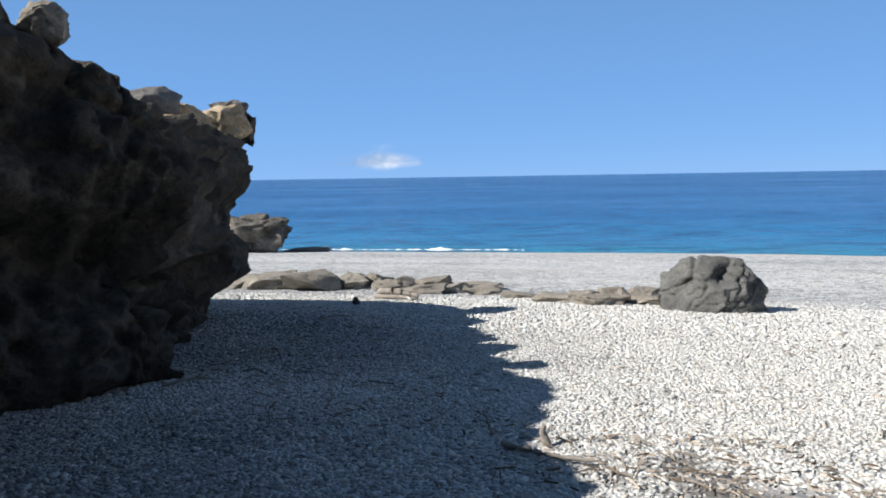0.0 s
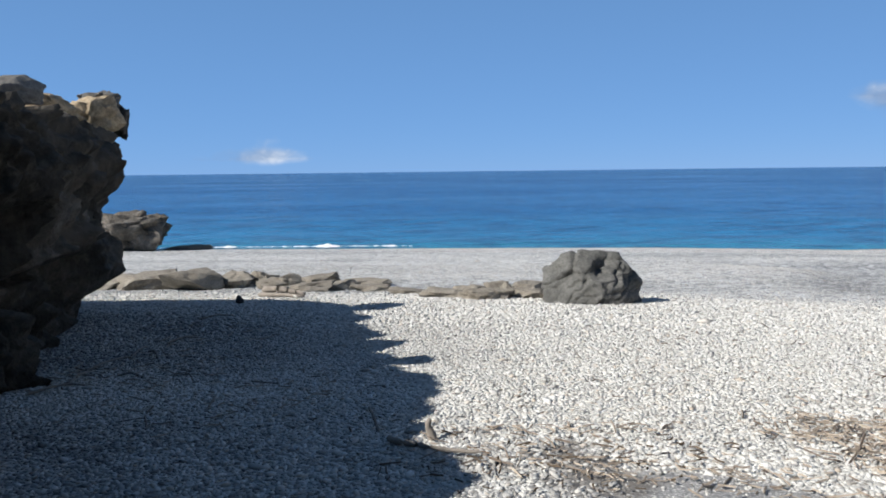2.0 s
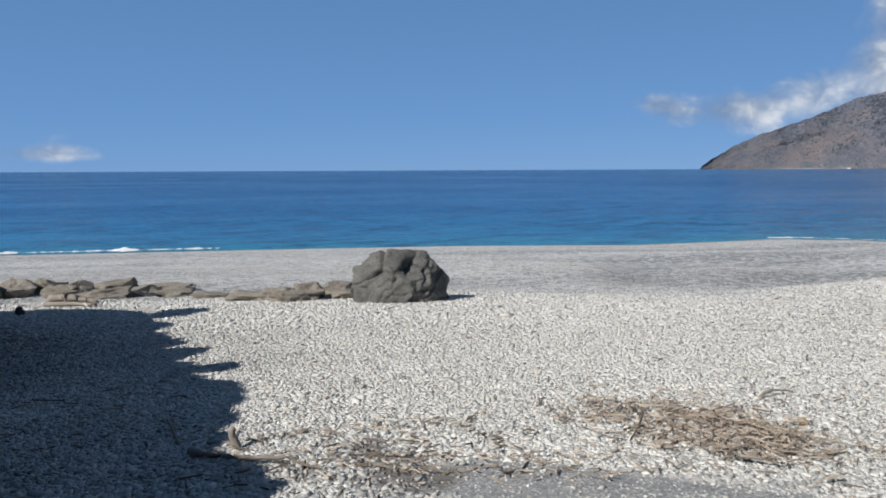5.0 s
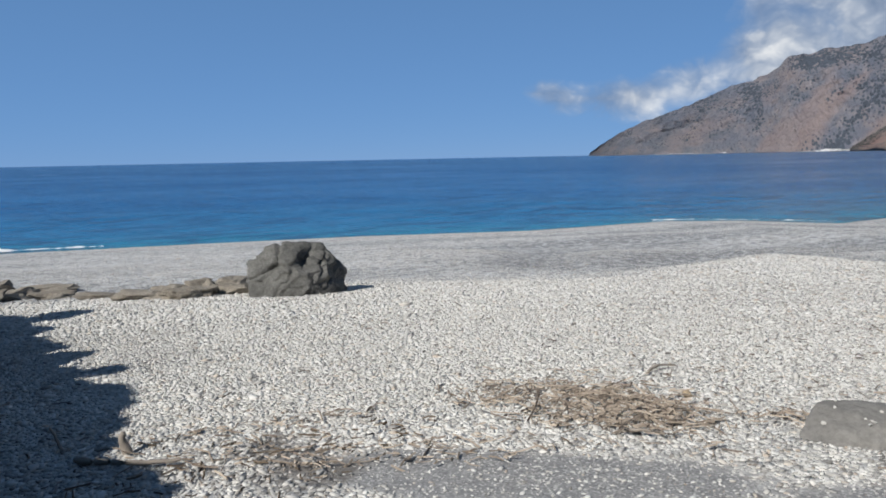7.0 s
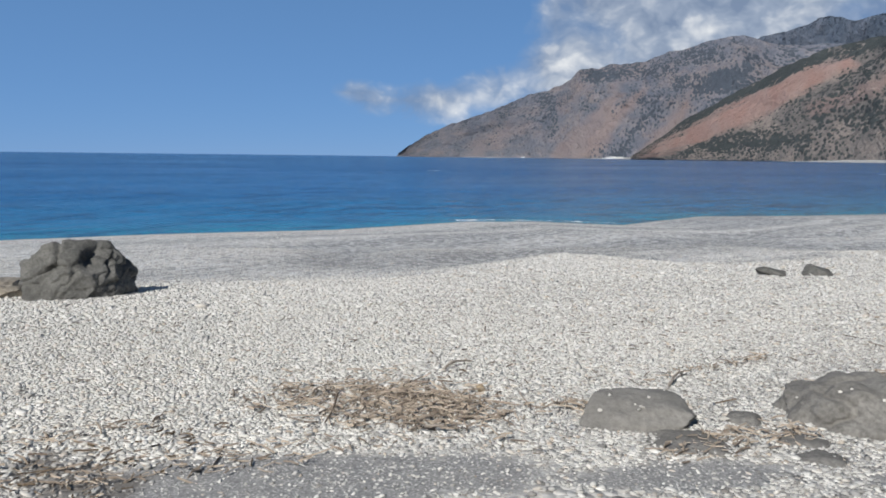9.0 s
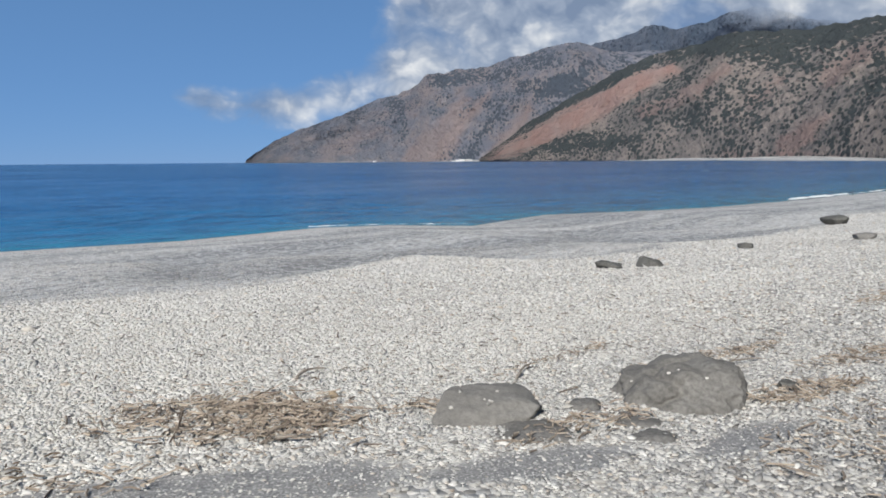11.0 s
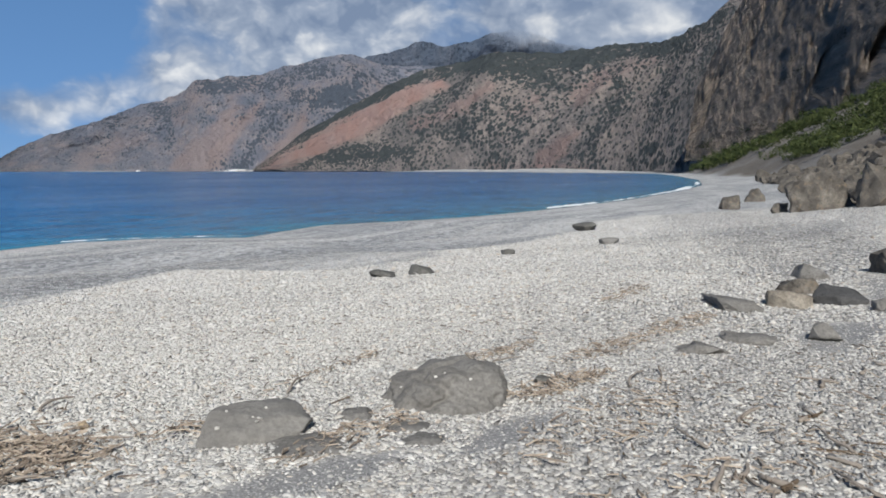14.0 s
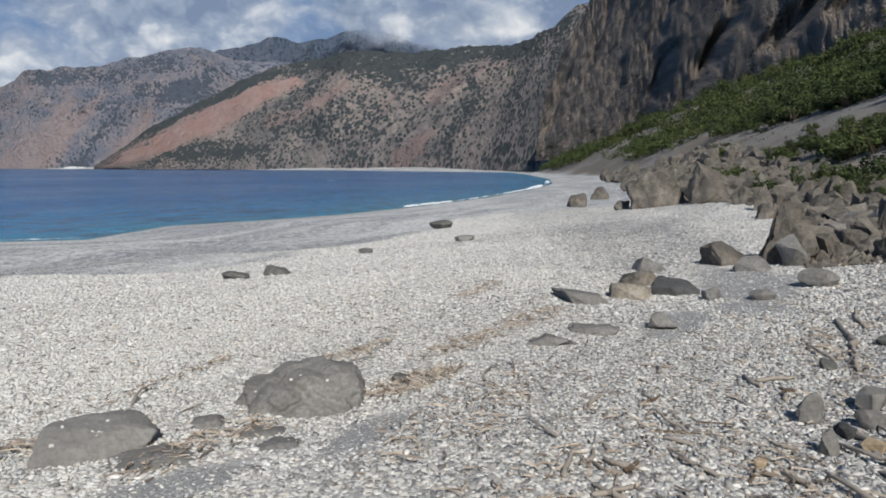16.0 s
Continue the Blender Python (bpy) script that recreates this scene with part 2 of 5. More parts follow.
def mountain_material(name, rock_dark, rock, earth, scrub, size, cover, scree=None):
    """Bare slopes with scattered scrub; size is the scrub's spacing in metres."""
    n = Nodes(name, 0.95, 0.1)
    veg = n.attr("veg")
    flow = n.add("ShaderNodeAttribute")
    flow.attribute_name = "flow"
    flow = flow.outputs["Vector"]
    wide = n.noise(1 / (size * 15), 7, 0.7, flow)
    c = n.ramp(wide, [(0.36, rock_dark), (0.46, rock), (0.57, earth)])
    mid = n.noise(1 / (size * 4.5), 6, 0.75, flow)
    c = n.mix(n.ramp(mid, [(0.4, 0.5), (0.5, 0.0)]), c, rock_dark)
    c = n.mix(n.ramp(mid, [(0.53, 0.0), (0.66, 0.7)]), c, tuple(v * 1.25 for v in earth))
    fine = n.noise(1 / (size * 1.6), 5, 0.7, flow)
    c = n.mix(n.ramp(fine, [(0.35, 0.35), (0.6, 0.0)]), c, rock_dark)
    if scree:
        streaks = n.noise(1 / (size * 6), 4, 0.6, flow, (1, 0.25, 1))
        s = n.mix(n.ramp(streaks, [(0.35, 0.0), (0.65, 1.0)]), scree[0], scree[1])
        c = n.mix(n.attr("scree"), c, s)
    dot = n.cells(1 / size, vector=flow)
    patch = n.noise(1 / (size * 11), 6, 0.72, flow)
    reach = n.math("ADD", n.math("MULTIPLY", n.math("SUBTRACT", patch, 0.5), 1.7), n.math("ADD", veg, cover - 0.5))
    bush = n.math("MULTIPLY", n.math("SUBTRACT", reach, n.math("MULTIPLY", dot, 0.9)), 6.0, True)
    c = n.mix(bush, c, n.mix(fine, tuple(v * 0.55 for v in scrub), scrub))
    return n.done(c, [(wide, 0.9, size * 8), (mid, 0.7, size * 3), (fine, 0.6, size * 0.8), (bush, 0.7, size * 0.3)])


def leaf_material():
    n = Nodes("leaves", 0.7, 0.2)
    rnd = n.add("ShaderNodeNewGeometry").outputs["Random Per Island"]
    one = n.add("ShaderNodeObjectInfo").outputs["Random"]
    c = n.ramp(n.math("ADD", n.math("MULTIPLY", rnd, 0.6), n.math("MULTIPLY", one, 0.4)), [(0.0, (0.014, 0.022, 0.009)), (0.5, (0.036, 0.052, 0.017)), (1.0, (0.085, 0.102, 0.032))])
    return n.done(c)


def cloud_material():
    n = Nodes("cloud")
    at = n.add("ShaderNodeMapping", {"Vector": n.place(), "Scale": (1, 1, 1.35)}).outputs[0]
    warp = n.add("ShaderNodeTexNoise", {"Vector": at, "Scale": 0.003, "Detail": 4})
    bent = n.add("ShaderNodeVectorMath")
    bent.operation = "MULTIPLY_ADD"
    n.set(bent.inputs[0], warp.outputs["Color"])
    n.set(bent.inputs[1], (260, 260, 260))
    n.set(bent.inputs[2], at)

    def density(shift):
        v = n.add("ShaderNodeMapping", {"Vector": bent.outputs[0], "Location": shift}).outputs[0]
        cell = n.t.nodes.new("ShaderNodeTexVoronoi")
        cell.feature = "SMOOTH_F1"
        for key, value in (("Scale", 0.0024), ("Detail", 3.0), ("Roughness", 0.5), ("Lacunarity", 2.3), ("Smoothness", 0.7)):
            cell.inputs[key].default_value = value
        n.set(cell.inputs["Vector"], v)
        puff = n.math("SUBTRACT", 0.95, cell.outputs["Distance"])
        return n.math("ADD", n.math("SUBTRACT", n.math("MULTIPLY", n.noise(0.0010, 6, 0.48, v), 1.3), 0.16), n.math("MULTIPLY", n.math("SUBTRACT", puff, 0.45), 0.16)), puff

    here, puff = density((0, 0, 0))
    sunward, _ = density((70, -20, -75))
    body = n.math("ADD", n.math("SUBTRACT", here, 0.5), n.attr("bias"))
    alpha = n.ramp(n.math("MULTIPLY", body, 4.0), [(0.0, 0.0), (0.2, 0.12), (0.55, 0.6), (1.0, 1.0)])
    # painted tone: bright where cloud thins towards the sun, grey in its own shade
    lit = n.math("SUBTRACT", n.math("ADD", n.math("MULTIPLY", n.math("SUBTRACT", here, sunward), 1.45), n.math("ADD", n.math("MULTIPLY", puff, 0.3), 0.48)), n.attr("cloud_shade"))
    tone = n.ramp(lit, [(0.38, (0.22, 0.29, 0.42)), (0.53, (0.36, 0.43, 0.55)), (0.64, (0.56, 0.61, 0.69)), (0.78, (0.84, 0.86, 0.88))])
    glow = n.add("ShaderNodeEmission", {"Color": tone, "Strength": 0.95}).outputs[0]
    clear = n.add("ShaderNodeBsdfTransparent").outputs[0]
    mixed = n.add("ShaderNodeMixShader", {0: n.math("MULTIPLY", alpha, 0.94), 1: clear, 2: glow}).outputs[0]
    n.t.links.new(mixed, n.t.nodes["Material Output"].inputs["Surface"])
    return n.m


PEBBLE, SHINGLE, WATER, FOAM, LEAVES, CLOUD = pebble_material(), ground_material(), water_material(), foam_material(), leaf_material(), cloud_material()
# near-black base: part of the overhang's shade is put into this colour
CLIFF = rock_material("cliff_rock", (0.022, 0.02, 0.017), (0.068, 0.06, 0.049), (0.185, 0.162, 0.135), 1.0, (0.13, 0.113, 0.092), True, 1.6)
# brightened so that the rim blocks look sunlit
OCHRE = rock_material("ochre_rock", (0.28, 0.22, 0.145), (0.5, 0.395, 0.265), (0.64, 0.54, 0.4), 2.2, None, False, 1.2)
DARKROCK = rock_material("dark_boulder", (0.085, 0.084, 0.078), (0.145, 0.143, 0.133), (0.22, 0.215, 0.2), 1.8, None, False, 1.2)
GREYROCK = rock_material("grey_limestone", (0.135, 0.13, 0.122), (0.208, 0.201, 0.187), (0.288, 0.279, 0.262), 2.2, None, False, 1.0)
TANROCK = rock_material("tan_sandstone", (0.17, 0.15, 0.12), (0.3, 0.267, 0.22), (0.42, 0.385, 0.33), 2.2, None, False, 1.0)
BANKROCK = rock_material("bank_boulder", (0.055, 0.05, 0.043), (0.145, 0.131, 0.113), (0.29, 0.265, 0.228), 1.1, (0.22, 0.17, 0.12), False, 1.2)
BLACKROCK = rock_material("black_stone", (0.035, 0.035, 0.036), (0.07, 0.07, 0.07), (0.12, 0.12, 0.12), 2.5)
WHITESTONE = rock_material("white_pebble", (0.55, 0.54, 0.5), (0.68, 0.66, 0.62), (0.76, 0.75, 0.71), 8.0, None, False, 0.3)
DRIFT = wood_material("driftwood", (0.13, 0.112, 0.095), (0.4, 0.355, 0.305))
STRAW = wood_material("dry_reed", (0.12, 0.09, 0.07), (0.48, 0.41, 0.33))
BARK = wood_material("bark", (0.06, 0.045, 0.03), (0.16, 0.12, 0.085))

# ---------------------------------------------------------------- ground and sea
# the waterline, walking east round the bay
SHORE = np.array([(-4800, 900), (-600, 130), (-120, 62), (-40, 46), (-6, 38.5), (0, 37), (8.7, 35), (15.5, 33.2), (22.7, 30.1), (26.8, 29.7), (31.3, 29.4),
                  (34.5, 27), (36.5, 22.6), (41, 22.8), (46, 23), (53.5, 18.4), (59, 15.8), (68.8, 13), (95, 7.3), (140, 1.5), (197, -2.7), (290, -3), (515, 9), (824, 33),
                  (1640, 440), (2230, 1130), (2460, 1720), (2130, 2390), (2700, 2900), (4800, 4200)], float)


def inland(x, y):
    """Signed distance from the waterline, positive on land."""
    x, y = np.asarray(x, float), np.asarray(y, float)
    best, side = np.full(x.shape, 1e9), np.ones(x.shape)
    for (ax, ay), (bx, by) in zip(SHORE[:-1], SHORE[1:]):
        dx, dy = bx - ax, by - ay
        s = np.clip(((x - ax) * dx + (y - ay) * dy) / (dx * dx + dy * dy), 0, 1)
        gap = np.hypot(x - ax - s * dx, y - ay - s * dy)
        cross = dx * (y - ay) - dy * (x - ax)
        near = gap < best
        side = np.where(near, np.where(cross > 0, -1.0, 1.0), side)
        best = np.where(near, gap, best)
    return best * side


def along(x, y):
    """Metres along the beach, growing to the east."""
    return 0.87 * x - 0.5 * y


def berm_edge(x, y):
    """The distance from the water at which the white berm begins, with its horns."""
    return np.interp(along(x, y), [-12, -1, 1, 2.4, 3.9, 5.8, 8.0, 8.25, 8.6, 9.1, 10.4, 12.6, 20, 29, 34, 42], [22.5, 23, 24.3, 24.8, 23.6, 21.8, 20.0, 22.3, 24.4, 25.3, 25.9, 25.6, 20.8, 18.4, 20.0, 22.5])


# hollows in the lower beach: centre, half length, half width, turn and depth
HOLLOWS = [(12.6, 15.8, 3.4, 1.2, 51, 0.26), (27.5, 12.0, 5.0, 1.7, 24, 0.26), (14.5, 12.6, 3.6, 0.9, 20, 0.1)]


def oval(x, y, cx, cy, ru, rv, turn):
    """0 in the middle of a turned oval, 1 on its rim."""
    c, s = math.cos(radians(turn)), math.sin(radians(turn))
    return (((x - cx) * c + (y - cy) * s) / ru) ** 2 + ((-(x - cx) * s + (y - cy) * c) / rv) ** 2


def height(x, y, d=None):
    x, y = np.asarray(x, float), np.asarray(y, float)
    d = inland(x, y) if d is None else d
    z = np.interp(d, [-400, -60, -8, 0, 4, 10, 20, 24.5, 28, 31, 36, 60], [-30, -7, -0.9, 0, 0.26, 0.58, 1.25, 1.62, 1.86, 2.0, 2.05, 2.1])
    fade = np.clip((900 - np.hypot(x, y)) / 400, 0, 1)
    dry = np.clip(d / 4, 0, 1)
    z = z + dry * fade * (0.16 * (fnoise(x, y, 9, 3) - 0.5) * np.clip((d - 2) / 10, 0, 1) + 0.05 * (fnoise(x, y, 1.7, 5) - 0.5))
    # the berm's seaward step, and hollows scoured between the cusps
    z = z - fade * 0.1 * np.exp(-((berm_edge(x, y) - d - 2.2) / 1.6) ** 2)
    z = z + fade * 0.12 * np.exp(-((d - 14) / 6) ** 2) * np.sin((x + 0.5 * y - 5.0) * 2 * np.pi / 11.5) * np.clip((x - 4) / 6, 0, 1)
    for cx, cy, ru, rv, turn, deep in HOLLOWS:
        z = z - deep * np.exp(-oval(x, y, cx, cy, ru, rv, turn) * 1.2)
    # the shingle bank and the talus behind the beach
    bank = np.clip(-(y + 1.2 + 0.06 * x), 0, 60)
    z = z + np.clip(bank, 0, 9) * 0.075 * np.clip((x + 1) / 5, 0, 1)
    z = z + np.clip(d, 0, 70) * 0.07 * np.clip((np.hypot(x, y) - 1000) / 400, 0, 1)
    foot = talus_foot(x)
    rise = np.clip(d - foot, 0, 160) * np.clip((800 - x) / 300, 0, 1) * np.clip((x + 5) / 25, 0, 1)
    z = z + 0.46 * rise * (0.85 + 0.3 * fnoise(x, y, 30, 8))
    return z


def swash(x, y, d):
    """1 on the wave-washed lower beach with its finer, greyer stones, 0 on the berm."""
    ragged = 1.4 * (fnoise(x, y, 1.6, 15) - 0.5) + 0.9 * (fnoise(along(x, y) * 0.2, d, 0.8, 16) - 0.5)
    return np.clip((berm_edge(x, y) - d + ragged) / 0.9 + 0.4, 0, 1)


def whiteness(x, y, d):
    a = along(x, y)
    lower = np.interp(a, [3.5, 5.4, 6.8, 10.7, 16.8, 23, 31, 40], [24.6, 26.1, 27.4, 27.7, 25.5, 23.4, 21.5, 21.5])
    back = np.interp(d - lower, [-0.5, 0.8, 4], [1.0, 0.84, 0.86])
    back = np.where(d > lower, back * np.interp(a, [6, 12, 30], [1.0, 0.86, 0.72]), back)
    back = back + (0.94 - back) * np.clip((4.5 - a) / 2, 0, 1)
    w = np.minimum(back, np.interp(d, [0, 28, 30, 31.5, 33, 35, 40], [1, 1, 0.94, 0.95, 0.86, 0.46, 0.28]))
    w = w + 0.8 * (fnoise(x, y, 6, 11) - 0.5) * np.interp(d, [20, 26, 40], [0.2, 0.5, 0.7])
    # drifts of stone laid down along the waterline
    streak = fnoise(a * 0.1 + 0.12 * d, d, 1.3, 12) - 0.5
    w = w + streak * np.interp(d, [22, 27, 33, 60], [0.3, 0.5, 1.0, 0.8])
    wash = np.interp(a, [-5, 2, 8], [0.64, 0.54, 0.36]) + 2.3 * streak * np.interp(a, [-5, 4, 9], [0.45, 0.6, 1.0]) + 0.5 * (fnoise(x, y, 5, 13) - 0.5) + 0.14 * np.exp(-(d / 3.0) ** 2)
    # hollows greyed in the stone colour, standing in for shade on their slopes
    for cx, cy, ru, rv, turn, deep in HOLLOWS:
        wash = wash - 2.0 * deep * np.exp(-oval(x, y, cx, cy, ru, rv, turn) ** 2)
    k = swash(x, y, d)
    w = w + (np.clip(wash, 0.12, 0.9) - w) * k
    w = w - 0.6 * np.clip(1.3 - ((x - 21) / 8.5) ** 2 - ((y + 2.5 + 0.03 * (x - 22)) / 2.0) ** 2, 0, 1) * np.clip(0.6 + 0.8 * (fnoise(x * 0.3, y, 1.2, 57) - 0.3), 0, 1)
    # debris fallen from the cliff, and its shade, darkened into the stone colour
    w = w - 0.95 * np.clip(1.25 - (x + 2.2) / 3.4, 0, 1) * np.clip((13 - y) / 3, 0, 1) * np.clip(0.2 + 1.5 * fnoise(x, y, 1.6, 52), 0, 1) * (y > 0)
    w = w - 0.6 * debris(x, y)
    return np.clip(w, 0.02, 1)


def sandiness(x, y, d):
    """Fine grey gravel without stones."""
    def blot(cx, cy, rx, ry, turn):
        c, s = math.cos(radians(turn)), math.sin(radians(turn))
        u, v = (x - cx) * c + (y - cy) * s, -(x - cx) * s + (y - cy) * c
        return 1 - ((u / rx) ** 2 + (v / ry) ** 2)
    e = np.maximum.reduce([blot(2.45, 2.85, 1.3, 0.42, -38), blot(3.7, 1.75, 0.75, 0.2, -35), blot(4.75, 0.85, 0.5, 0.14, -20), blot(11.0, -2.9, 2.2, 0.8, -10), blot(8.6, -1.6, 1.0, 0.35, -20)])
    s = np.clip((e + 1.3 * (fnoise(x, y, 0.5, 21) - 0.5)) * 2.4, 0, 1)
    talus = np.clip((d - talus_foot(x)) / 3, 0, 1) * np.clip((1000 - np.hypot(x, y)) / 300, 0, 1)
    wet = np.clip((0.9 - d) / 1.2, 0, 0.8)
    return np.clip(s + talus + wet, 0, 1)


DEBRIS = (1.3, 3.85)  # a patch of dark earth and plant litter


def debris(x, y):
    u, v = x - DEBRIS[0], y - DEBRIS[1] + 0.25 * (x - DEBRIS[0])
    return np.clip((0.7 - u ** 2 - (v / 0.45) ** 2 + 2.8 * (fnoise(x, y, 0.35, 63) - 0.5)) * 1.8, 0, 1)


def talus_foot(x):
    return np.interp(x, [-20, 20, 60, 150, 400, 900], [60, 42, 33, 25, 15, 15])


def earthiness(x, y, d):
    """Brown soil showing through the lower talus."""
    low = np.clip((d - talus_foot(x) + 4) / 6, 0, 1) * np.clip(1.6 - (d - talus_foot(x)) / (14 + 0.12 * x), 0, 1)
    return np.clip(np.clip((fnoise(x, y, 16, 44) - 0.4) * 5, 0, 1) * low + 0.68 * np.clip((d - talus_foot(x)) / 4, 0, 1), 0, 1) * np.clip((900 - np.hypot(x, y)) / 300, 0, 1) * (x > 8) + 0.7 * debris(x, y)


def build_ground():
    az = np.radians(np.concatenate([np.arange(-45, 130, 0.5), np.arange(130, 315, 3.0)]))
    r = np.concatenate([[0.02], np.geomspace(0.6, 70, 320), np.geomspace(72, 4950, 110)])
    rr, aa = np.meshgrid(r, az, indexing="ij")
    x, y = rr * np.sin(aa) - 0.4, rr * np.cos(aa) - 0.3
    d = inland(x, y)
    z = height(x, y, d)
    me = mesh_of("ground", np.stack([x, y, z], -1).reshape(-1, 3), grid_faces(len(r), len(az), True)[:, ::-1])
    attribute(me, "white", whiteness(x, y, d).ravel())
    attribute(me, "sand", sandiness(x, y, d).ravel())
    attribute(me, "earth", earthiness(x, y, d).ravel())
    attribute(me, "swash", swash(x, y, d).ravel())
    return put("ground", me, SHINGLE, "pale shingle beach sloping to the sea below a talus bank", "beach", "structure")


def build_sea():
    az = np.radians(np.concatenate([np.arange(-60, 110, 0.6), np.arange(110, 300, 4.0)]))
    r = np.geomspace(12, 4970, 170)
    rr, aa = np.meshgrid(r, az, indexing="ij")
    x, y = rr * np.sin(aa), rr * np.cos(aa)
    d = -inland(x, y)
    near = np.clip(1 - rr / 500, 0, 1)
    z = near * (0.10 * np.sin(d / 3.4 + 3 * vnoise(x, y, 14, 2)) + 0.1 * (fnoise(x, y, 5, 40) - 0.5)) * np.clip((d + 1) / 8, 0.05, 1)
    me = mesh_of("water", np.stack([x, y, z], -1).reshape(-1, 3), grid_faces(len(r), len(az), True)[:, ::-1])
    attribute(me, "shoal", np.clip(np.sqrt(np.clip(d, 0, 400) / 400), 0, 1).ravel())
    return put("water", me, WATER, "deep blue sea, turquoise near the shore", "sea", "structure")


def build_foam(name, points, width, seed):
    """A ragged line of breaking water."""
    pts = np.array(points, float)
    n = 160
    s = np.linspace(0, len(pts) - 1, n)
    px, py = np.interp(s, range(len(pts)), pts[:, 0]), np.interp(s, range(len(pts)), pts[:, 1])
    tx, ty = np.gradient(px), np.gradient(py)
    ln = np.hypot(tx, ty)
    nx, ny = -ty / ln, tx / ln
    prof = [(-1.0, -0.08), (-0.5, 0.05), (-0.1, 0.5), (0.3, 0.35), (1.0, -0.08)]
    k = np.arange(n)
    size = 2.6 * np.clip(fnoise(k, k * 0, 14, seed) - 0.42, 0, 1) + 0.5 * (vnoise(k, k * 0, 2.3, seed + 4) - 0.35)
    size = np.clip(size, 0.05, 2) * np.sin(np.pi * (k + 1) / (n + 1)) ** 0.3
    rows = [np.stack([px + nx * o * width * size, py + ny * o * width * size, 0.06 + h * width * 0.55 * size * (0.6 + 0.8 * vnoise(k, k * 0 + i, 2.2, seed + 9))], -1) for i, (o, h) in enumerate(prof)]
    me = mesh_of(name, np.concatenate(rows), grid_faces(len(prof), n))
    return put(name, me, FOAM, "white foam of a small breaking wave", "surf", "structure")


GROUND = build_ground()
SEA = build_sea()
build_foam("surf", [(-8.5, 39.2), (-6, 38.7), (-3.5, 38.2), (-1, 37.7), (2, 37.1), (4.6, 36.5)], 0.5, 3)
build_foam("surf", [(72, 12.6), (80, 10.8), (95, 7.7), (140, 2.1), (197, -1.9), (250, -2.3)], 0.9, 8)
build_foam("surf", [(31, 29.7), (33, 28.6), (35.5, 25.5), (37, 22.9)], 0.16, 12)


def ground_at(x, y):
    return float(height(np.array([x]), np.array([y]))[0])


# ---------------------------------------------------------------- far mountains
def smooth_line(points, n):
    p = np.array(points, float)
    t = np.linspace(0, len(p) - 1, n)
    i = np.clip(t.astype(int), 0, len(p) - 2)
    f = (t - i)[:, None]
    a, b, c, d = p[np.clip(i - 1, 0, None)], p[i], p[i + 1], p[np.clip(i + 2, None, len(p) - 1)]
    return 0.5 * (2 * b + (c - a) * f + (2 * a - 5 * b + 4 * c - d) * f ** 2 + (3 * b - a - 3 * c + d) * f ** 3)


def polar(rows):
    """Compass degrees, distance and degrees above the eye's level to x, y, z."""
    return [(r * math.sin(radians(a)), r * math.cos(radians(a)), EYE + r * math.tan(radians(e))) for a, r, e in rows]


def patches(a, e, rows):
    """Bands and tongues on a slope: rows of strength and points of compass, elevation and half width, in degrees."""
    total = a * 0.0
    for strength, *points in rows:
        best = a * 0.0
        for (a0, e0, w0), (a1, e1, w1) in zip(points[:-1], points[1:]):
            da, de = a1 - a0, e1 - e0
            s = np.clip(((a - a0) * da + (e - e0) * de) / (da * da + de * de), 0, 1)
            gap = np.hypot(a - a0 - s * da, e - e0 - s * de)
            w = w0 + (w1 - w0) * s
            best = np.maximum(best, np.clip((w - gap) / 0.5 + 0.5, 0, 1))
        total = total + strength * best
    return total


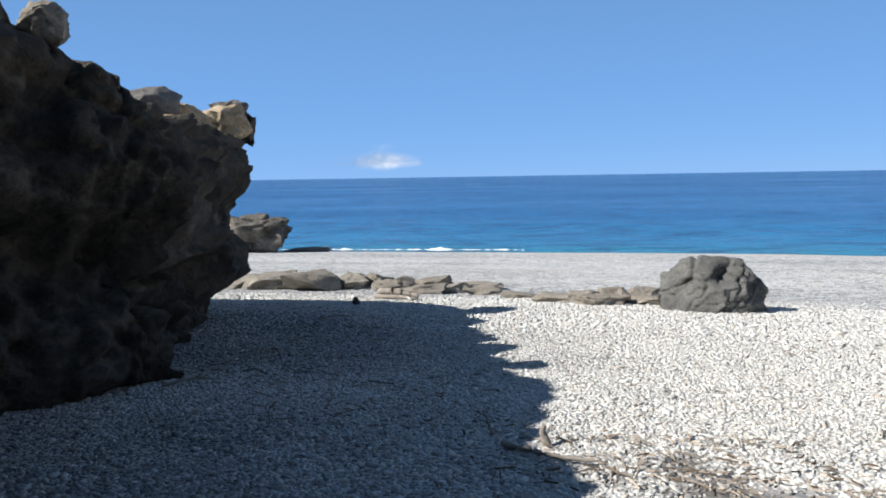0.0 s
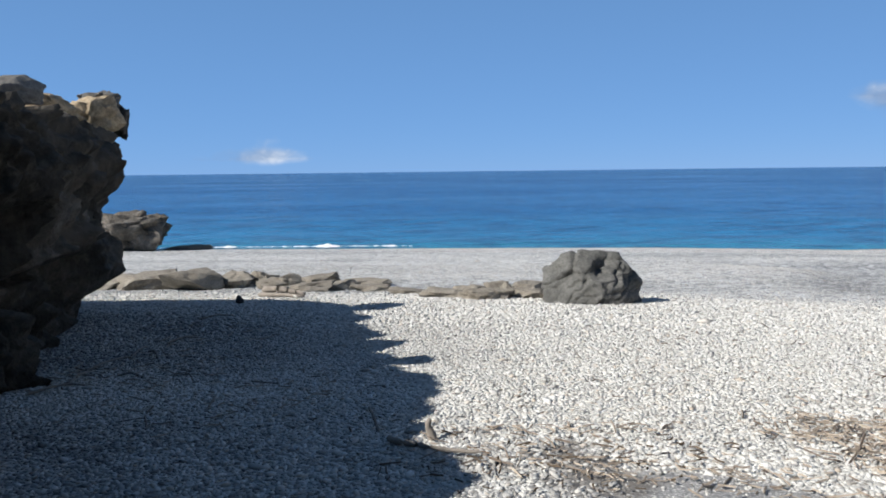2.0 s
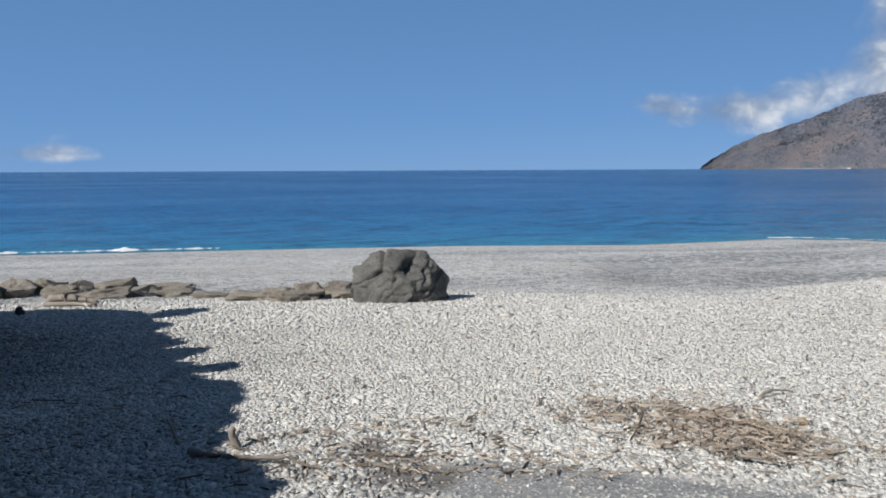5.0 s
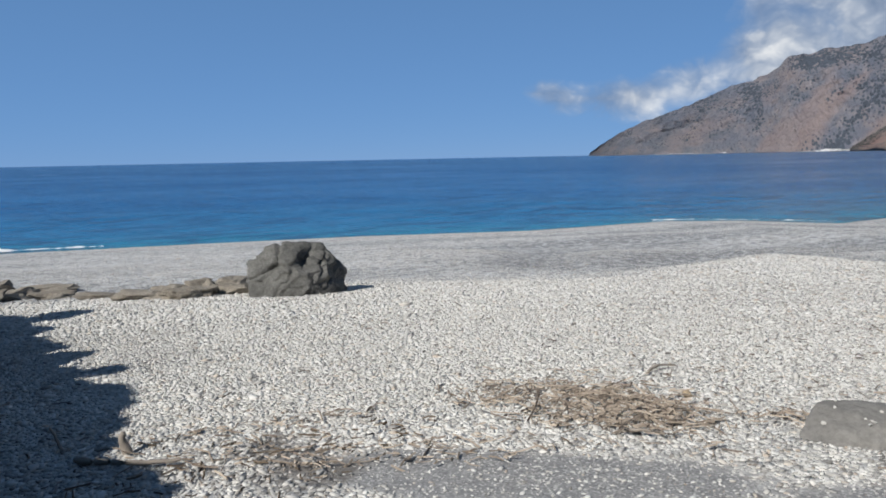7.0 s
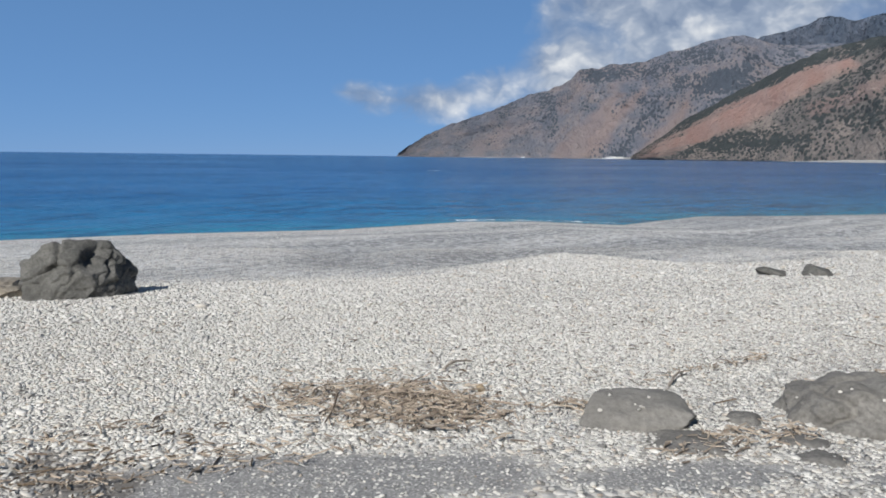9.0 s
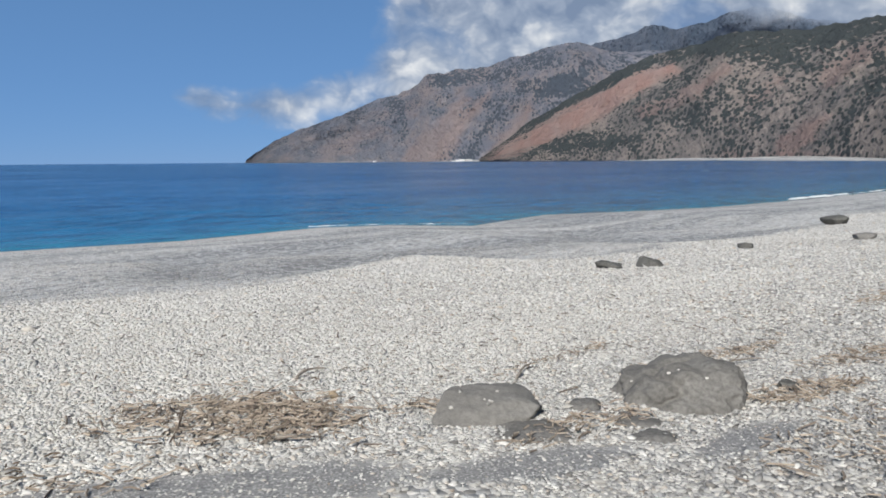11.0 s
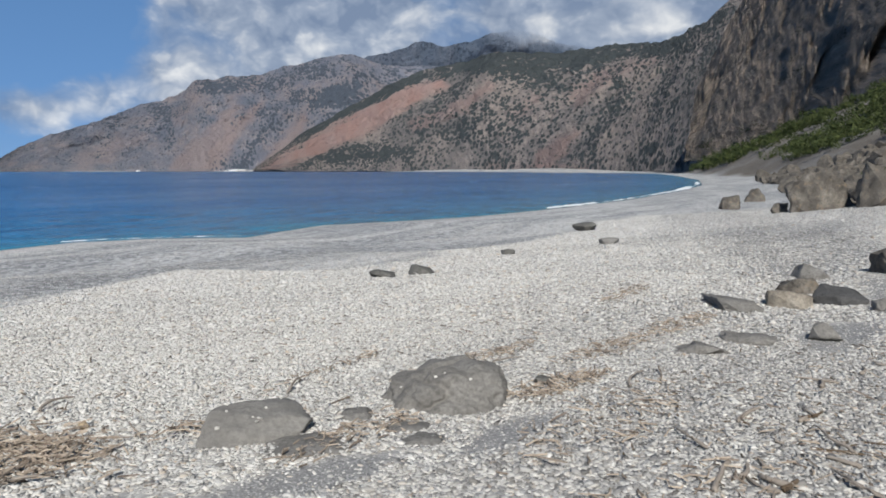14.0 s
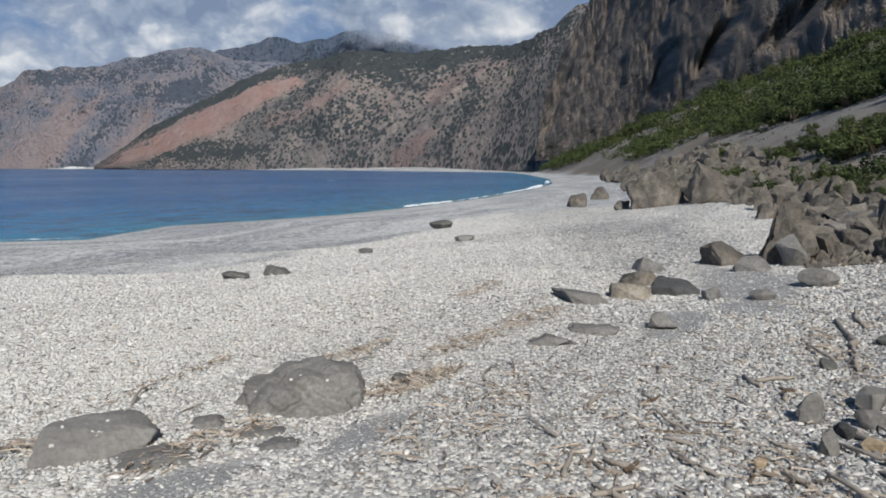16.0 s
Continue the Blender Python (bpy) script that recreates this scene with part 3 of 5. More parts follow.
def loft(name, foot, ridge, nu, nv, power, gully, size, seed, material, label, category, spread, scree=(), veg=(lambda u, v: 0.5 + 0 * u,), clefts=()):
    f, g = smooth_line(foot, nu), smooth_line(ridge, nu)
    v = np.linspace(0, 1, nv)
    p = f[None] + (g - f)[None] * v[:, None, None]
    p[..., 2] = f[None, :, 2] + (g - f)[None, :, 2] * (v ** power)[:, None]
    side = (f - g)[:, :2] / np.maximum(np.hypot(*(f - g)[:, :2].T), 1e-6)[:, None]
    for i in range(nv):
        w = math.sin(math.pi * min(v[i] * 0.96, 1)) ** 0.7
        for j in range(nu):
            x, y, z = p[i, j]
            k = noise.multi_fractal(Vector((x, y, z * 0.35)) / size + Vector((seed, 0, 0)), 0.9, 2.1, 5) - 1.0
            r = 1 - abs(noise.noise(Vector((x, y, z * 0.15)) / (size * 0.7) + Vector((0, seed, 3)))) * 2
            q = gully * w * (0.55 * k + 0.45 * r) * min(1.0, math.hypot(x, y) / 1700) ** 1.5
            if clefts:
                az, up = math.degrees(math.atan2(x, y)), math.degrees(math.atan2(z - EYE, math.hypot(x, y)))
                az += 0.35 * noise.noise(Vector((x, y, z)) / 14)
                for a0, e0, a1, e1, wide, deep in clefts:
                    s = (up - e0) / (e1 - e0)
                    if -0.15 < s < 1.15:
                        k = (az - a0 - (a1 - a0) * s) / (1.5 * wide * (1.15 - 0.5 * abs(s - 0.45)))
                        q -= 1.6 * deep * max(0.0, min((k + 1) / 1.6, (1 - k) / 0.4, 1.0)) * min(1.0, (s + 0.15) * 5, (1.15 - s) * 5)
                lean = (j / nu) * 620 - 0.42 * z + 10 * noise.noise(Vector((x, y, z)) / 50)
                q += 5.0 * noise.noise(Vector((lean / 26, 4, z / 26))) + 2.6 * noise.noise(Vector((lean / 9, 4, z / 8))) + 1.5 * noise.noise(Vector((lean / 4, 6, z / 5)))
                gap = noise.voronoi(Vector((lean / 17, y / 40, z / 24)))[0]
                q += 4.0 * (min(gap[1] - gap[0], 0.6) - 0.3)
            p[i, j, :2] += side[j] * q
            p[i, j, 2] += max(0.0, v[i] - 0.75) * 3 * min(1.0, z / 150) * (0.05 * size * noise.noise(Vector((x, y, 2)) / (size * 0.3)) + 0.03 * size * noise.noise(Vector((x, y, 9)) / (size * 0.1)))
            p[i, j, 2] += 0.25 * q * v[i] + 0.02 * size * w * noise.noise(Vector((x, y, 0)) / (size * 0.08))
    back = g.copy()
    back[:, :2] -= side * (g[:, 2:] * 0.9 + 5)
    back[:, 2] = np.minimum(f[:, 2], back[:, 2]) - 3
    allp = np.concatenate([p, back[None]], 0)
    me = mesh_of(name, allp.reshape(-1, 3), grid_faces(nv + 1, nu))
    u = np.linspace(0, 1, nu)
    uu, vv = np.meshgrid(u, np.append(v, 1.0))
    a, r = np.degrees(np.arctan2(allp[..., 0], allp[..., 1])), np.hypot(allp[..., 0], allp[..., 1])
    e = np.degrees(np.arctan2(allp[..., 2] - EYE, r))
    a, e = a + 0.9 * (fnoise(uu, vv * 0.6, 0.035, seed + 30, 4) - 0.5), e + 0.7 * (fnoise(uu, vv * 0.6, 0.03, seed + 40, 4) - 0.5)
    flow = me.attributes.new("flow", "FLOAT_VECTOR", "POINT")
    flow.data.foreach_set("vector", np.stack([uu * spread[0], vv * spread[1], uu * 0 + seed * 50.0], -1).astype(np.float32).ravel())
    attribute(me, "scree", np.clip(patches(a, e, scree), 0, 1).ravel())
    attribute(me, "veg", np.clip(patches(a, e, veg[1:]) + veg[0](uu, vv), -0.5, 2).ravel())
    return put(name, me, material, label, category, "structure")


# distance haze is painted into the first three: rock and scrub blued and paled
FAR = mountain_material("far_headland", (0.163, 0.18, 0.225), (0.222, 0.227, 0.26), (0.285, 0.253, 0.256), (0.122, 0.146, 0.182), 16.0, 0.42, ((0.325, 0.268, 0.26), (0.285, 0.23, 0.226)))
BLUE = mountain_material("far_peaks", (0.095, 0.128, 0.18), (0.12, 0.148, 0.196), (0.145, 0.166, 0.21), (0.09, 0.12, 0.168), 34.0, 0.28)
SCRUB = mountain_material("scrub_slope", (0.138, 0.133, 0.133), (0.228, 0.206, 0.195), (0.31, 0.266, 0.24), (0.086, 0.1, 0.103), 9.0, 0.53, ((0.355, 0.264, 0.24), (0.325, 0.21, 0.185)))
CRAG = mountain_material("crag_rock", (0.14, 0.13, 0.123), (0.245, 0.216, 0.195), (0.34, 0.282, 0.238), (0.07, 0.076, 0.044), 4.5, 0.27)

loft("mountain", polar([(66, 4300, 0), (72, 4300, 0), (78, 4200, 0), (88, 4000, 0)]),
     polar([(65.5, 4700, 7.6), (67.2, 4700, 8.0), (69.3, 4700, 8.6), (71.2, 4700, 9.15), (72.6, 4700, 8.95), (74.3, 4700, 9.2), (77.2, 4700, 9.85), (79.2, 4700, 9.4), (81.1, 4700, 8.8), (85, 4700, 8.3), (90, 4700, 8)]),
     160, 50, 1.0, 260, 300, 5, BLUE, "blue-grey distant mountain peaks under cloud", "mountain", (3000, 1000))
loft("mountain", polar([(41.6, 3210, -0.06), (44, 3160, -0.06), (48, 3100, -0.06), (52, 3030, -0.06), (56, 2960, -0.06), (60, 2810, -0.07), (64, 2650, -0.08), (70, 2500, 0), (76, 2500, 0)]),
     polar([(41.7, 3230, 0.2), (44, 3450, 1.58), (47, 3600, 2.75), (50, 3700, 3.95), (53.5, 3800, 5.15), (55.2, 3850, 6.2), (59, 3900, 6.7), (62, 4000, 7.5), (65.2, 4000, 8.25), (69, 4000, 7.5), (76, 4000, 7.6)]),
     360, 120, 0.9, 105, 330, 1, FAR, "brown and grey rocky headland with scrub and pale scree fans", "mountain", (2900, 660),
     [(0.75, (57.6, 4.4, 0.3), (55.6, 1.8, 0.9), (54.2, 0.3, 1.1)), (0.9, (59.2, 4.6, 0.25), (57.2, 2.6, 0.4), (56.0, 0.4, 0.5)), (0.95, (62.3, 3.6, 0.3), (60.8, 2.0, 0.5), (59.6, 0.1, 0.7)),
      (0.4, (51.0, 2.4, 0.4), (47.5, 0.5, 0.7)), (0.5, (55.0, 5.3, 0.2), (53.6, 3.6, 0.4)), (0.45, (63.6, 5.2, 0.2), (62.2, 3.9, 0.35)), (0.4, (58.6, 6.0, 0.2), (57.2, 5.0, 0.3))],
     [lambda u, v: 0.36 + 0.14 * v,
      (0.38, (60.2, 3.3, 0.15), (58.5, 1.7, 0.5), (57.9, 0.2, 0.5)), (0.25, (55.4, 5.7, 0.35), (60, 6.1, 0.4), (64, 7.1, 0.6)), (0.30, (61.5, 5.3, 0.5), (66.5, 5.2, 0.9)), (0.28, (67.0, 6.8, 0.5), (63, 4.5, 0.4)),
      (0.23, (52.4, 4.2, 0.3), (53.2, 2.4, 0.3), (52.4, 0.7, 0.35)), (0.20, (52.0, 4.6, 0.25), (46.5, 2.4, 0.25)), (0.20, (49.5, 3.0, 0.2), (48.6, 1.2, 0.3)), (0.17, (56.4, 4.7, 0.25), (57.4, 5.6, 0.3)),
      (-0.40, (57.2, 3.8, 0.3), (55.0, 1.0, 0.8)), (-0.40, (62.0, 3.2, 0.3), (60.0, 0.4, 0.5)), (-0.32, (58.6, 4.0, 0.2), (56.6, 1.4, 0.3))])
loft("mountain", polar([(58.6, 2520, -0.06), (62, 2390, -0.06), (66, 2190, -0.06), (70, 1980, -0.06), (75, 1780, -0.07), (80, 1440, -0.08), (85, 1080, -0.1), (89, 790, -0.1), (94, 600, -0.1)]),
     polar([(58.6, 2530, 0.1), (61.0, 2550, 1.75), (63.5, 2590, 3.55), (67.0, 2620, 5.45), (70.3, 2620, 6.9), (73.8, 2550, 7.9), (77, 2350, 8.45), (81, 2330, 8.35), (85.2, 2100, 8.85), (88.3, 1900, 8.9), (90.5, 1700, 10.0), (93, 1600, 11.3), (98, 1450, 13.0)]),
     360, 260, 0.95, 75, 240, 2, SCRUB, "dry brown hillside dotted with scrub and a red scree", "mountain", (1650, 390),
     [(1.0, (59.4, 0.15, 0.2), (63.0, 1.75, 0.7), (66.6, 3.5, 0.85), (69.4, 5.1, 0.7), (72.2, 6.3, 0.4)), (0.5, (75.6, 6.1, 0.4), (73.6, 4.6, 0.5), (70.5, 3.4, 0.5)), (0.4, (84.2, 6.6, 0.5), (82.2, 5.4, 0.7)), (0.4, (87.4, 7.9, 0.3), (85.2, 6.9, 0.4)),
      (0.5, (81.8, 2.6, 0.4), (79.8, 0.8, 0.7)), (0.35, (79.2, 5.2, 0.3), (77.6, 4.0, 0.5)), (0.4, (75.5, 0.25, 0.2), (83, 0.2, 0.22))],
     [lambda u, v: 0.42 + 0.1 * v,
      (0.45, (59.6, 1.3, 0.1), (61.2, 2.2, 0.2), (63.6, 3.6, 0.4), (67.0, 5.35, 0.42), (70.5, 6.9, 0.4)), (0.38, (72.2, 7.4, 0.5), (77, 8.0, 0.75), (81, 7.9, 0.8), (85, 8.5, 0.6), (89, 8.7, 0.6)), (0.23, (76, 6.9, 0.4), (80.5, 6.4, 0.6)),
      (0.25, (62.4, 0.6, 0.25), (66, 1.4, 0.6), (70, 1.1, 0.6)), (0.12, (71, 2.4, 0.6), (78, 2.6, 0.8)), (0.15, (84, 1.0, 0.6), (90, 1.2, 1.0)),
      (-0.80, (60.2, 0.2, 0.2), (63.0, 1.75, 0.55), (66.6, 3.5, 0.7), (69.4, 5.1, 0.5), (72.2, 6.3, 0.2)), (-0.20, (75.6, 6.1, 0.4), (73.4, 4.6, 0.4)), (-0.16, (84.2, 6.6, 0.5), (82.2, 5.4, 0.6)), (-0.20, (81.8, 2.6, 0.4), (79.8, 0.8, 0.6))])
loft("crag", polar([(89.6, 660, 0.6), (93, 605, 1.0), (97, 540, 1.8), (101, 465, 3.2), (106.5, 400, 5.6), (111, 360, 8.0), (118, 330, 9), (130, 310, 10)]),
     polar([(90.2, 700, 5.5), (92.6, 690, 10.6), (94.2, 670, 13.5), (97, 630, 19), (102, 550, 25), (109, 490, 29), (118, 450, 31), (130, 440, 32)]),
     420, 150, 0.85, 14, 60, 7, CRAG, "steep brown limestone cliff with dark slanting clefts", "cliff", (1150, 720), (),
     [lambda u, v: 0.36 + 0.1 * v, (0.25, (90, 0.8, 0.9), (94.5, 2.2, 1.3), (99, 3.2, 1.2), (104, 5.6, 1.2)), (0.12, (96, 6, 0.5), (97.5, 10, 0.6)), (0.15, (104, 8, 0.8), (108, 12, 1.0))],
     [(96.6, 3.0, 98.7, 8.3, 0.75, 17), (99.6, 4.6, 102.6, 9.8, 0.7, 15), (101.5, 7.5, 104.2, 13, 0.5, 11), (89.9, 2.6, 91.6, 6.8, 0.35, 9), (94.6, 4.2, 95.6, 7.5, 0.35, 8), (97.4, 8.2, 99.2, 12.5, 0.45, 11), (93.2, 7, 94.6, 11.5, 0.3, 8),
      (105.5, 8.3, 109.5, 13.5, 0.8, 15), (109, 10.3, 112.5, 15, 0.6, 12), (95.4, 9.5, 96.5, 13.5, 0.3, 8)])


def build_clouds():
    az = np.arange(-60, 150, 1.0)
    el = np.arange(-1.0, 40, 0.5)
    e, a = np.meshgrid(el, az, indexing="ij")
    r = 4880.0
    x, y, z = r * np.sin(np.radians(a)), r * np.cos(np.radians(a)), EYE + r * np.tan(np.radians(e))
    me = mesh_of("backdrop", np.stack([x, y, z], -1).reshape(-1, 3), grid_faces(len(el), len(az)))
    bank = 0.14 + np.interp(a, [48, 53, 60, 70, 85, 120, 150], [-0.35, 0.17, 0.28, 0.26, 0.26, 0.25, 0.2]) - np.clip((e - np.interp(a, [50, 54, 60, 70, 90], [8, 13, 18, 22, 26])) * 0.05, 0, 0.6)
    wisp = 0.28 + 0.09 * np.exp(-((a - 41.5) / 2.5) ** 2) - np.abs(e - np.interp(a, [36, 38, 42, 50, 56], [4.6, 4.5, 4.0, 4.3, 6.0])) * np.interp(a, [40, 46], [0.17, 0.1]) - np.clip(38.3 - a, 0, 20) * 0.08 - np.clip(a - 56, 0, 20) * 0.05
    small = 0.165 - np.abs(e - 1.15) * 0.3 - np.abs(a + 6.8) * 0.022
    attribute(me, "bias", np.clip(np.maximum.reduce([bank, wisp, small]), -1, 0.5).ravel())
    # shade painted into the bank's tone, growing with the bearing
    attribute(me, "cloud_shade", (np.interp(a, [66, 76, 86, 120], [-0.02, 0.0, 0.07, 0.08])).ravel())
    put("backdrop", me, CLOUD, "white and grey cumulus clouds over the mountains", "clouds", "structure")
    # a cap of cloud resting on the far peaks
    e, a = np.meshgrid(np.arange(7.6, 13, 0.2), np.arange(68, 92, 0.4), indexing="ij")
    r = 4330.0
    me = mesh_of("backdrop", np.stack([r * np.sin(np.radians(a)), r * np.cos(np.radians(a)), EYE + r * np.tan(np.radians(e))], -1).reshape(-1, 3), grid_faces(*e.shape))
    cap = 0.4 - np.abs(e - np.interp(a, [74, 78, 82, 88], [11.2, 10.2, 9.6, 9.9])) * 0.2 - np.clip(77 - a, 0, 9) * 0.05 - np.clip(a - 84, 0, 9) * 0.05
    attribute(me, "bias", cap.ravel())
    attribute(me, "cloud_shade", cap.ravel() * 0)
    put("backdrop", me, CLOUD, "white cloud wisps hanging on the far peaks", "clouds", "structure")


build_clouds()

# ---------------------------------------------------------------- the near cliff
def build_cliff():
    # the run behind the eye is unseen, added to block skylight and cast shadow
    plan = smooth_line([(24, -27), (12, -25), (3, -21), (-1.5, -14), (-1.7, -6), (-1.75, -2), (-2.3, 0.2), (-2.3, 2.6), (-2.7, 3.4), (-3.3, 4.2), (-3.0, 5.0), (-2.4, 5.7), (-2.05, 6.15), (-2.08, 7.5), (-2.2, 9), (-2.28, 10.1), (-2.5, 10.7), (-3.3, 11.4), (-5, 12.0), (-9, 12.6)], 400)
    tang = np.gradient(plan, axis=0)
    tang /= np.hypot(tang[:, 0], tang[:, 1])[:, None]
    norm = np.stack([tang[:, 1], -tang[:, 0]], -1)
    rim = np.interp(plan[:, 1], [-14, -8, -5, -1.8, -1.0, 0.3, 2.4, 2.9, 3.15, 3.3, 3.6, 3.85, 4.0, 4.4, 4.8, 5.17, 5.45, 5.66, 5.75, 5.9, 6.2, 6.6, 7.2, 8.2, 9, 10.0, 10.5, 12.6],
                    [11.0, 9.0, 6.82, 6.77, 5.4, 4.75, 4.5, 4.66, 4.8, 4.9, 5.0, 5.12, 5.35, 5.62, 5.38, 4.88, 4.7, 4.66, 4.54, 4.41, 4.27, 4.22, 4.2, 4.2, 4.19, 4.18, 4.1, 4.0])
    rows = []
    nz = 100
    for i in range(nz):
        v = i / (nz - 1)
        z = 1.3 + (rim - 1.3) * v
        y = plan[:, 1]
        nose = np.clip((y - 8.7) / 0.5, 0, 1)
        mid = np.clip((y - 6.25) / 0.15, 0, 1) * (1 - nose)
        near = (1 - np.clip((y - 6.25) / 0.15, 0, 1)) * np.clip((y - 3) / 1, 0, 1)
        off = nose * np.interp(z, [1.6, 2.05, 2.35, 2.55, 2.75, 3.05, 3.2, 3.45, 3.6, 3.75, 3.85, 4.05], [-0.62, -0.5, -0.12, 0.02, -0.06, -0.24, -0.24, -0.05, 0.0, -0.12, -0.12, 0.0]) - 0.42 * mid * np.clip((2.95 - z) / 0.2, 0, 1)
        off = off - 0.5 * near * np.clip(1 - np.abs(z - 3.0) / 0.42, 0, 1) ** 0.6 * (0.5 + fnoise(y, z * 2, 0.8, 4))
        off = off + 0.16 * np.clip(1 - np.abs(z - 3.75) / 0.45, 0, 1) * (0.4 + fnoise(y, z, 0.9, 6))
        off = off - 0.5 * np.clip((v - 0.9) / 0.1, 0, 1) ** 2 * 0.3 - 0.04 * nose
        rows.append(np.stack([plan[:, 0] + norm[:, 0] * off, y + norm[:, 1] * off, z], -1))
    for back, up in ((0.25, 0.03), (0.7, 0.02), (1.4, 0.0), (2.6, 0.0), (4.5, 0.1), (7.0, 0.2)):
        top = rows[nz - 1].copy()
        top[:, :2] -= norm * back * np.clip(1.0 - 0.3 * (plan[:, 1:2] > 10.4), 0, 1)
        top[:, 2] += up
        rows.append(top)
    p = np.stack(rows)
    side = np.stack([norm[:, 0], norm[:, 1], norm[:, 0] * 0], -1)
    for i in range(p.shape[0]):
        for j in range(p.shape[1]):
            q = Vector(p[i, j])
            a = noise.fractal(q * 0.9, 0.8, 2.0, 3) * 0.14
            w = q * 2.4 + noise.noise_vector(q * 1.7) * 0.5
            f = noise.voronoi(w)[0]
            b = min(f[1] - f[0], 0.8) * 0.3 - 0.1
            f = noise.voronoi(Vector((q.x * 1.2 + 3, q.y * 1.2, q.z * 1.5)) + noise.noise_vector(q * 1.1) * 0.4)[0]
            b += min(f[1] - f[0], 0.5) * 0.42 - 0.1
            c = noise.turbulence(q * 5.5, 4, True) * 0.11 - 0.07 + 0.035 * noise.noise(q * 17)
            pit = -0.4 * max(0.0, noise.noise(q * 3.3 + Vector((9, 2, 4))) - 0.2) - 0.12 * max(0.0, noise.noise(q * 9.0) - 0.2)
            k = (a + b + c + pit) * (1 - 0.5 * min(1.0, max(0.0, (q.y - 8.6) / 0.8)))
            if i < nz:
                p[i, j] += side[j] * k
                p[i, j, 2] += 0.25 * k
            else:
                p[i, j, 2] += 0.8 * k
    me = mesh_of("cliff", p.reshape(-1, 3), grid_faces(p.shape[0], p.shape[1]))
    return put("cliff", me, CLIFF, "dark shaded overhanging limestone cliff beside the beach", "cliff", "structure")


build_cliff()


# ---------------------------------------------------------------- rocks
def rock_mesh(size, seed, rough=0.16, facets=7, detail=4, cut=(0.6, 0.88), sharp=0.42, name="rock"):
    """A boulder of the given width, depth and height, standing on z = 0 and a little sunk."""
    rng = random.Random(seed)
    bm = bmesh.new()
    bmesh.ops.create_icosphere(bm, subdivisions=detail, radius=1.0)
    planes = []
    for _ in range(facets):
        a, e = rng.uniform(0, 2 * math.pi), rng.uniform(-0.5, 1.1)
        planes.append((Vector((math.cos(a) * math.cos(e), math.sin(a) * math.cos(e), math.sin(e))), rng.uniform(*cut)))
    shift = Vector((seed * 3.17 % 50, seed * 1.73 % 50, 7.7))
    for v in bm.verts:
        q = v.co.copy()
        for nrm, dist in planes:
            over = q.dot(nrm) - dist
            if over > 0:
                q -= nrm * over * 0.95
        k = noise.fractal(q * 1.4 + shift, 0.9, 2.0, 3) * rough + noise.turbulence(q * 4.0 + shift, 3, True) * rough * 0.45
        # chipped faces at a smaller scale
        f = noise.voronoi(q * 2.6 + shift)
        k += 0.55 * rough * (0.35 - f[0][0]) + 0.25 * rough * (noise.cell(f[1][0] * 7.3) - 0.5)
        k += 0.03 * noise.noise(q * 9 + shift) + 0.018 * noise.noise(q * 19 + shift)
        v.co = q + q.normalized() * k
    lo = [min(v.co[i] for v in bm.verts) for i in range(3)]
    hi = [max(v.co[i] for v in bm.verts) for i in range(3)]
    for v in bm.verts:
        v.co = Vector([((v.co[i] - lo[i]) / (hi[i] - lo[i]) - (0.5 if i < 2 else 0.22)) * size[i] / (1 if i < 2 else 0.78) for i in range(3)])
    for e in bm.edges:
        if e.calc_face_angle(0.0) > sharp:
            e.smooth = False
    me = bpy.data.meshes.new(name)
    bm.to_mesh(me)
    bm.free()
    me.polygons.foreach_set("use_smooth", np.full(len(me.polygons), True))
    return me


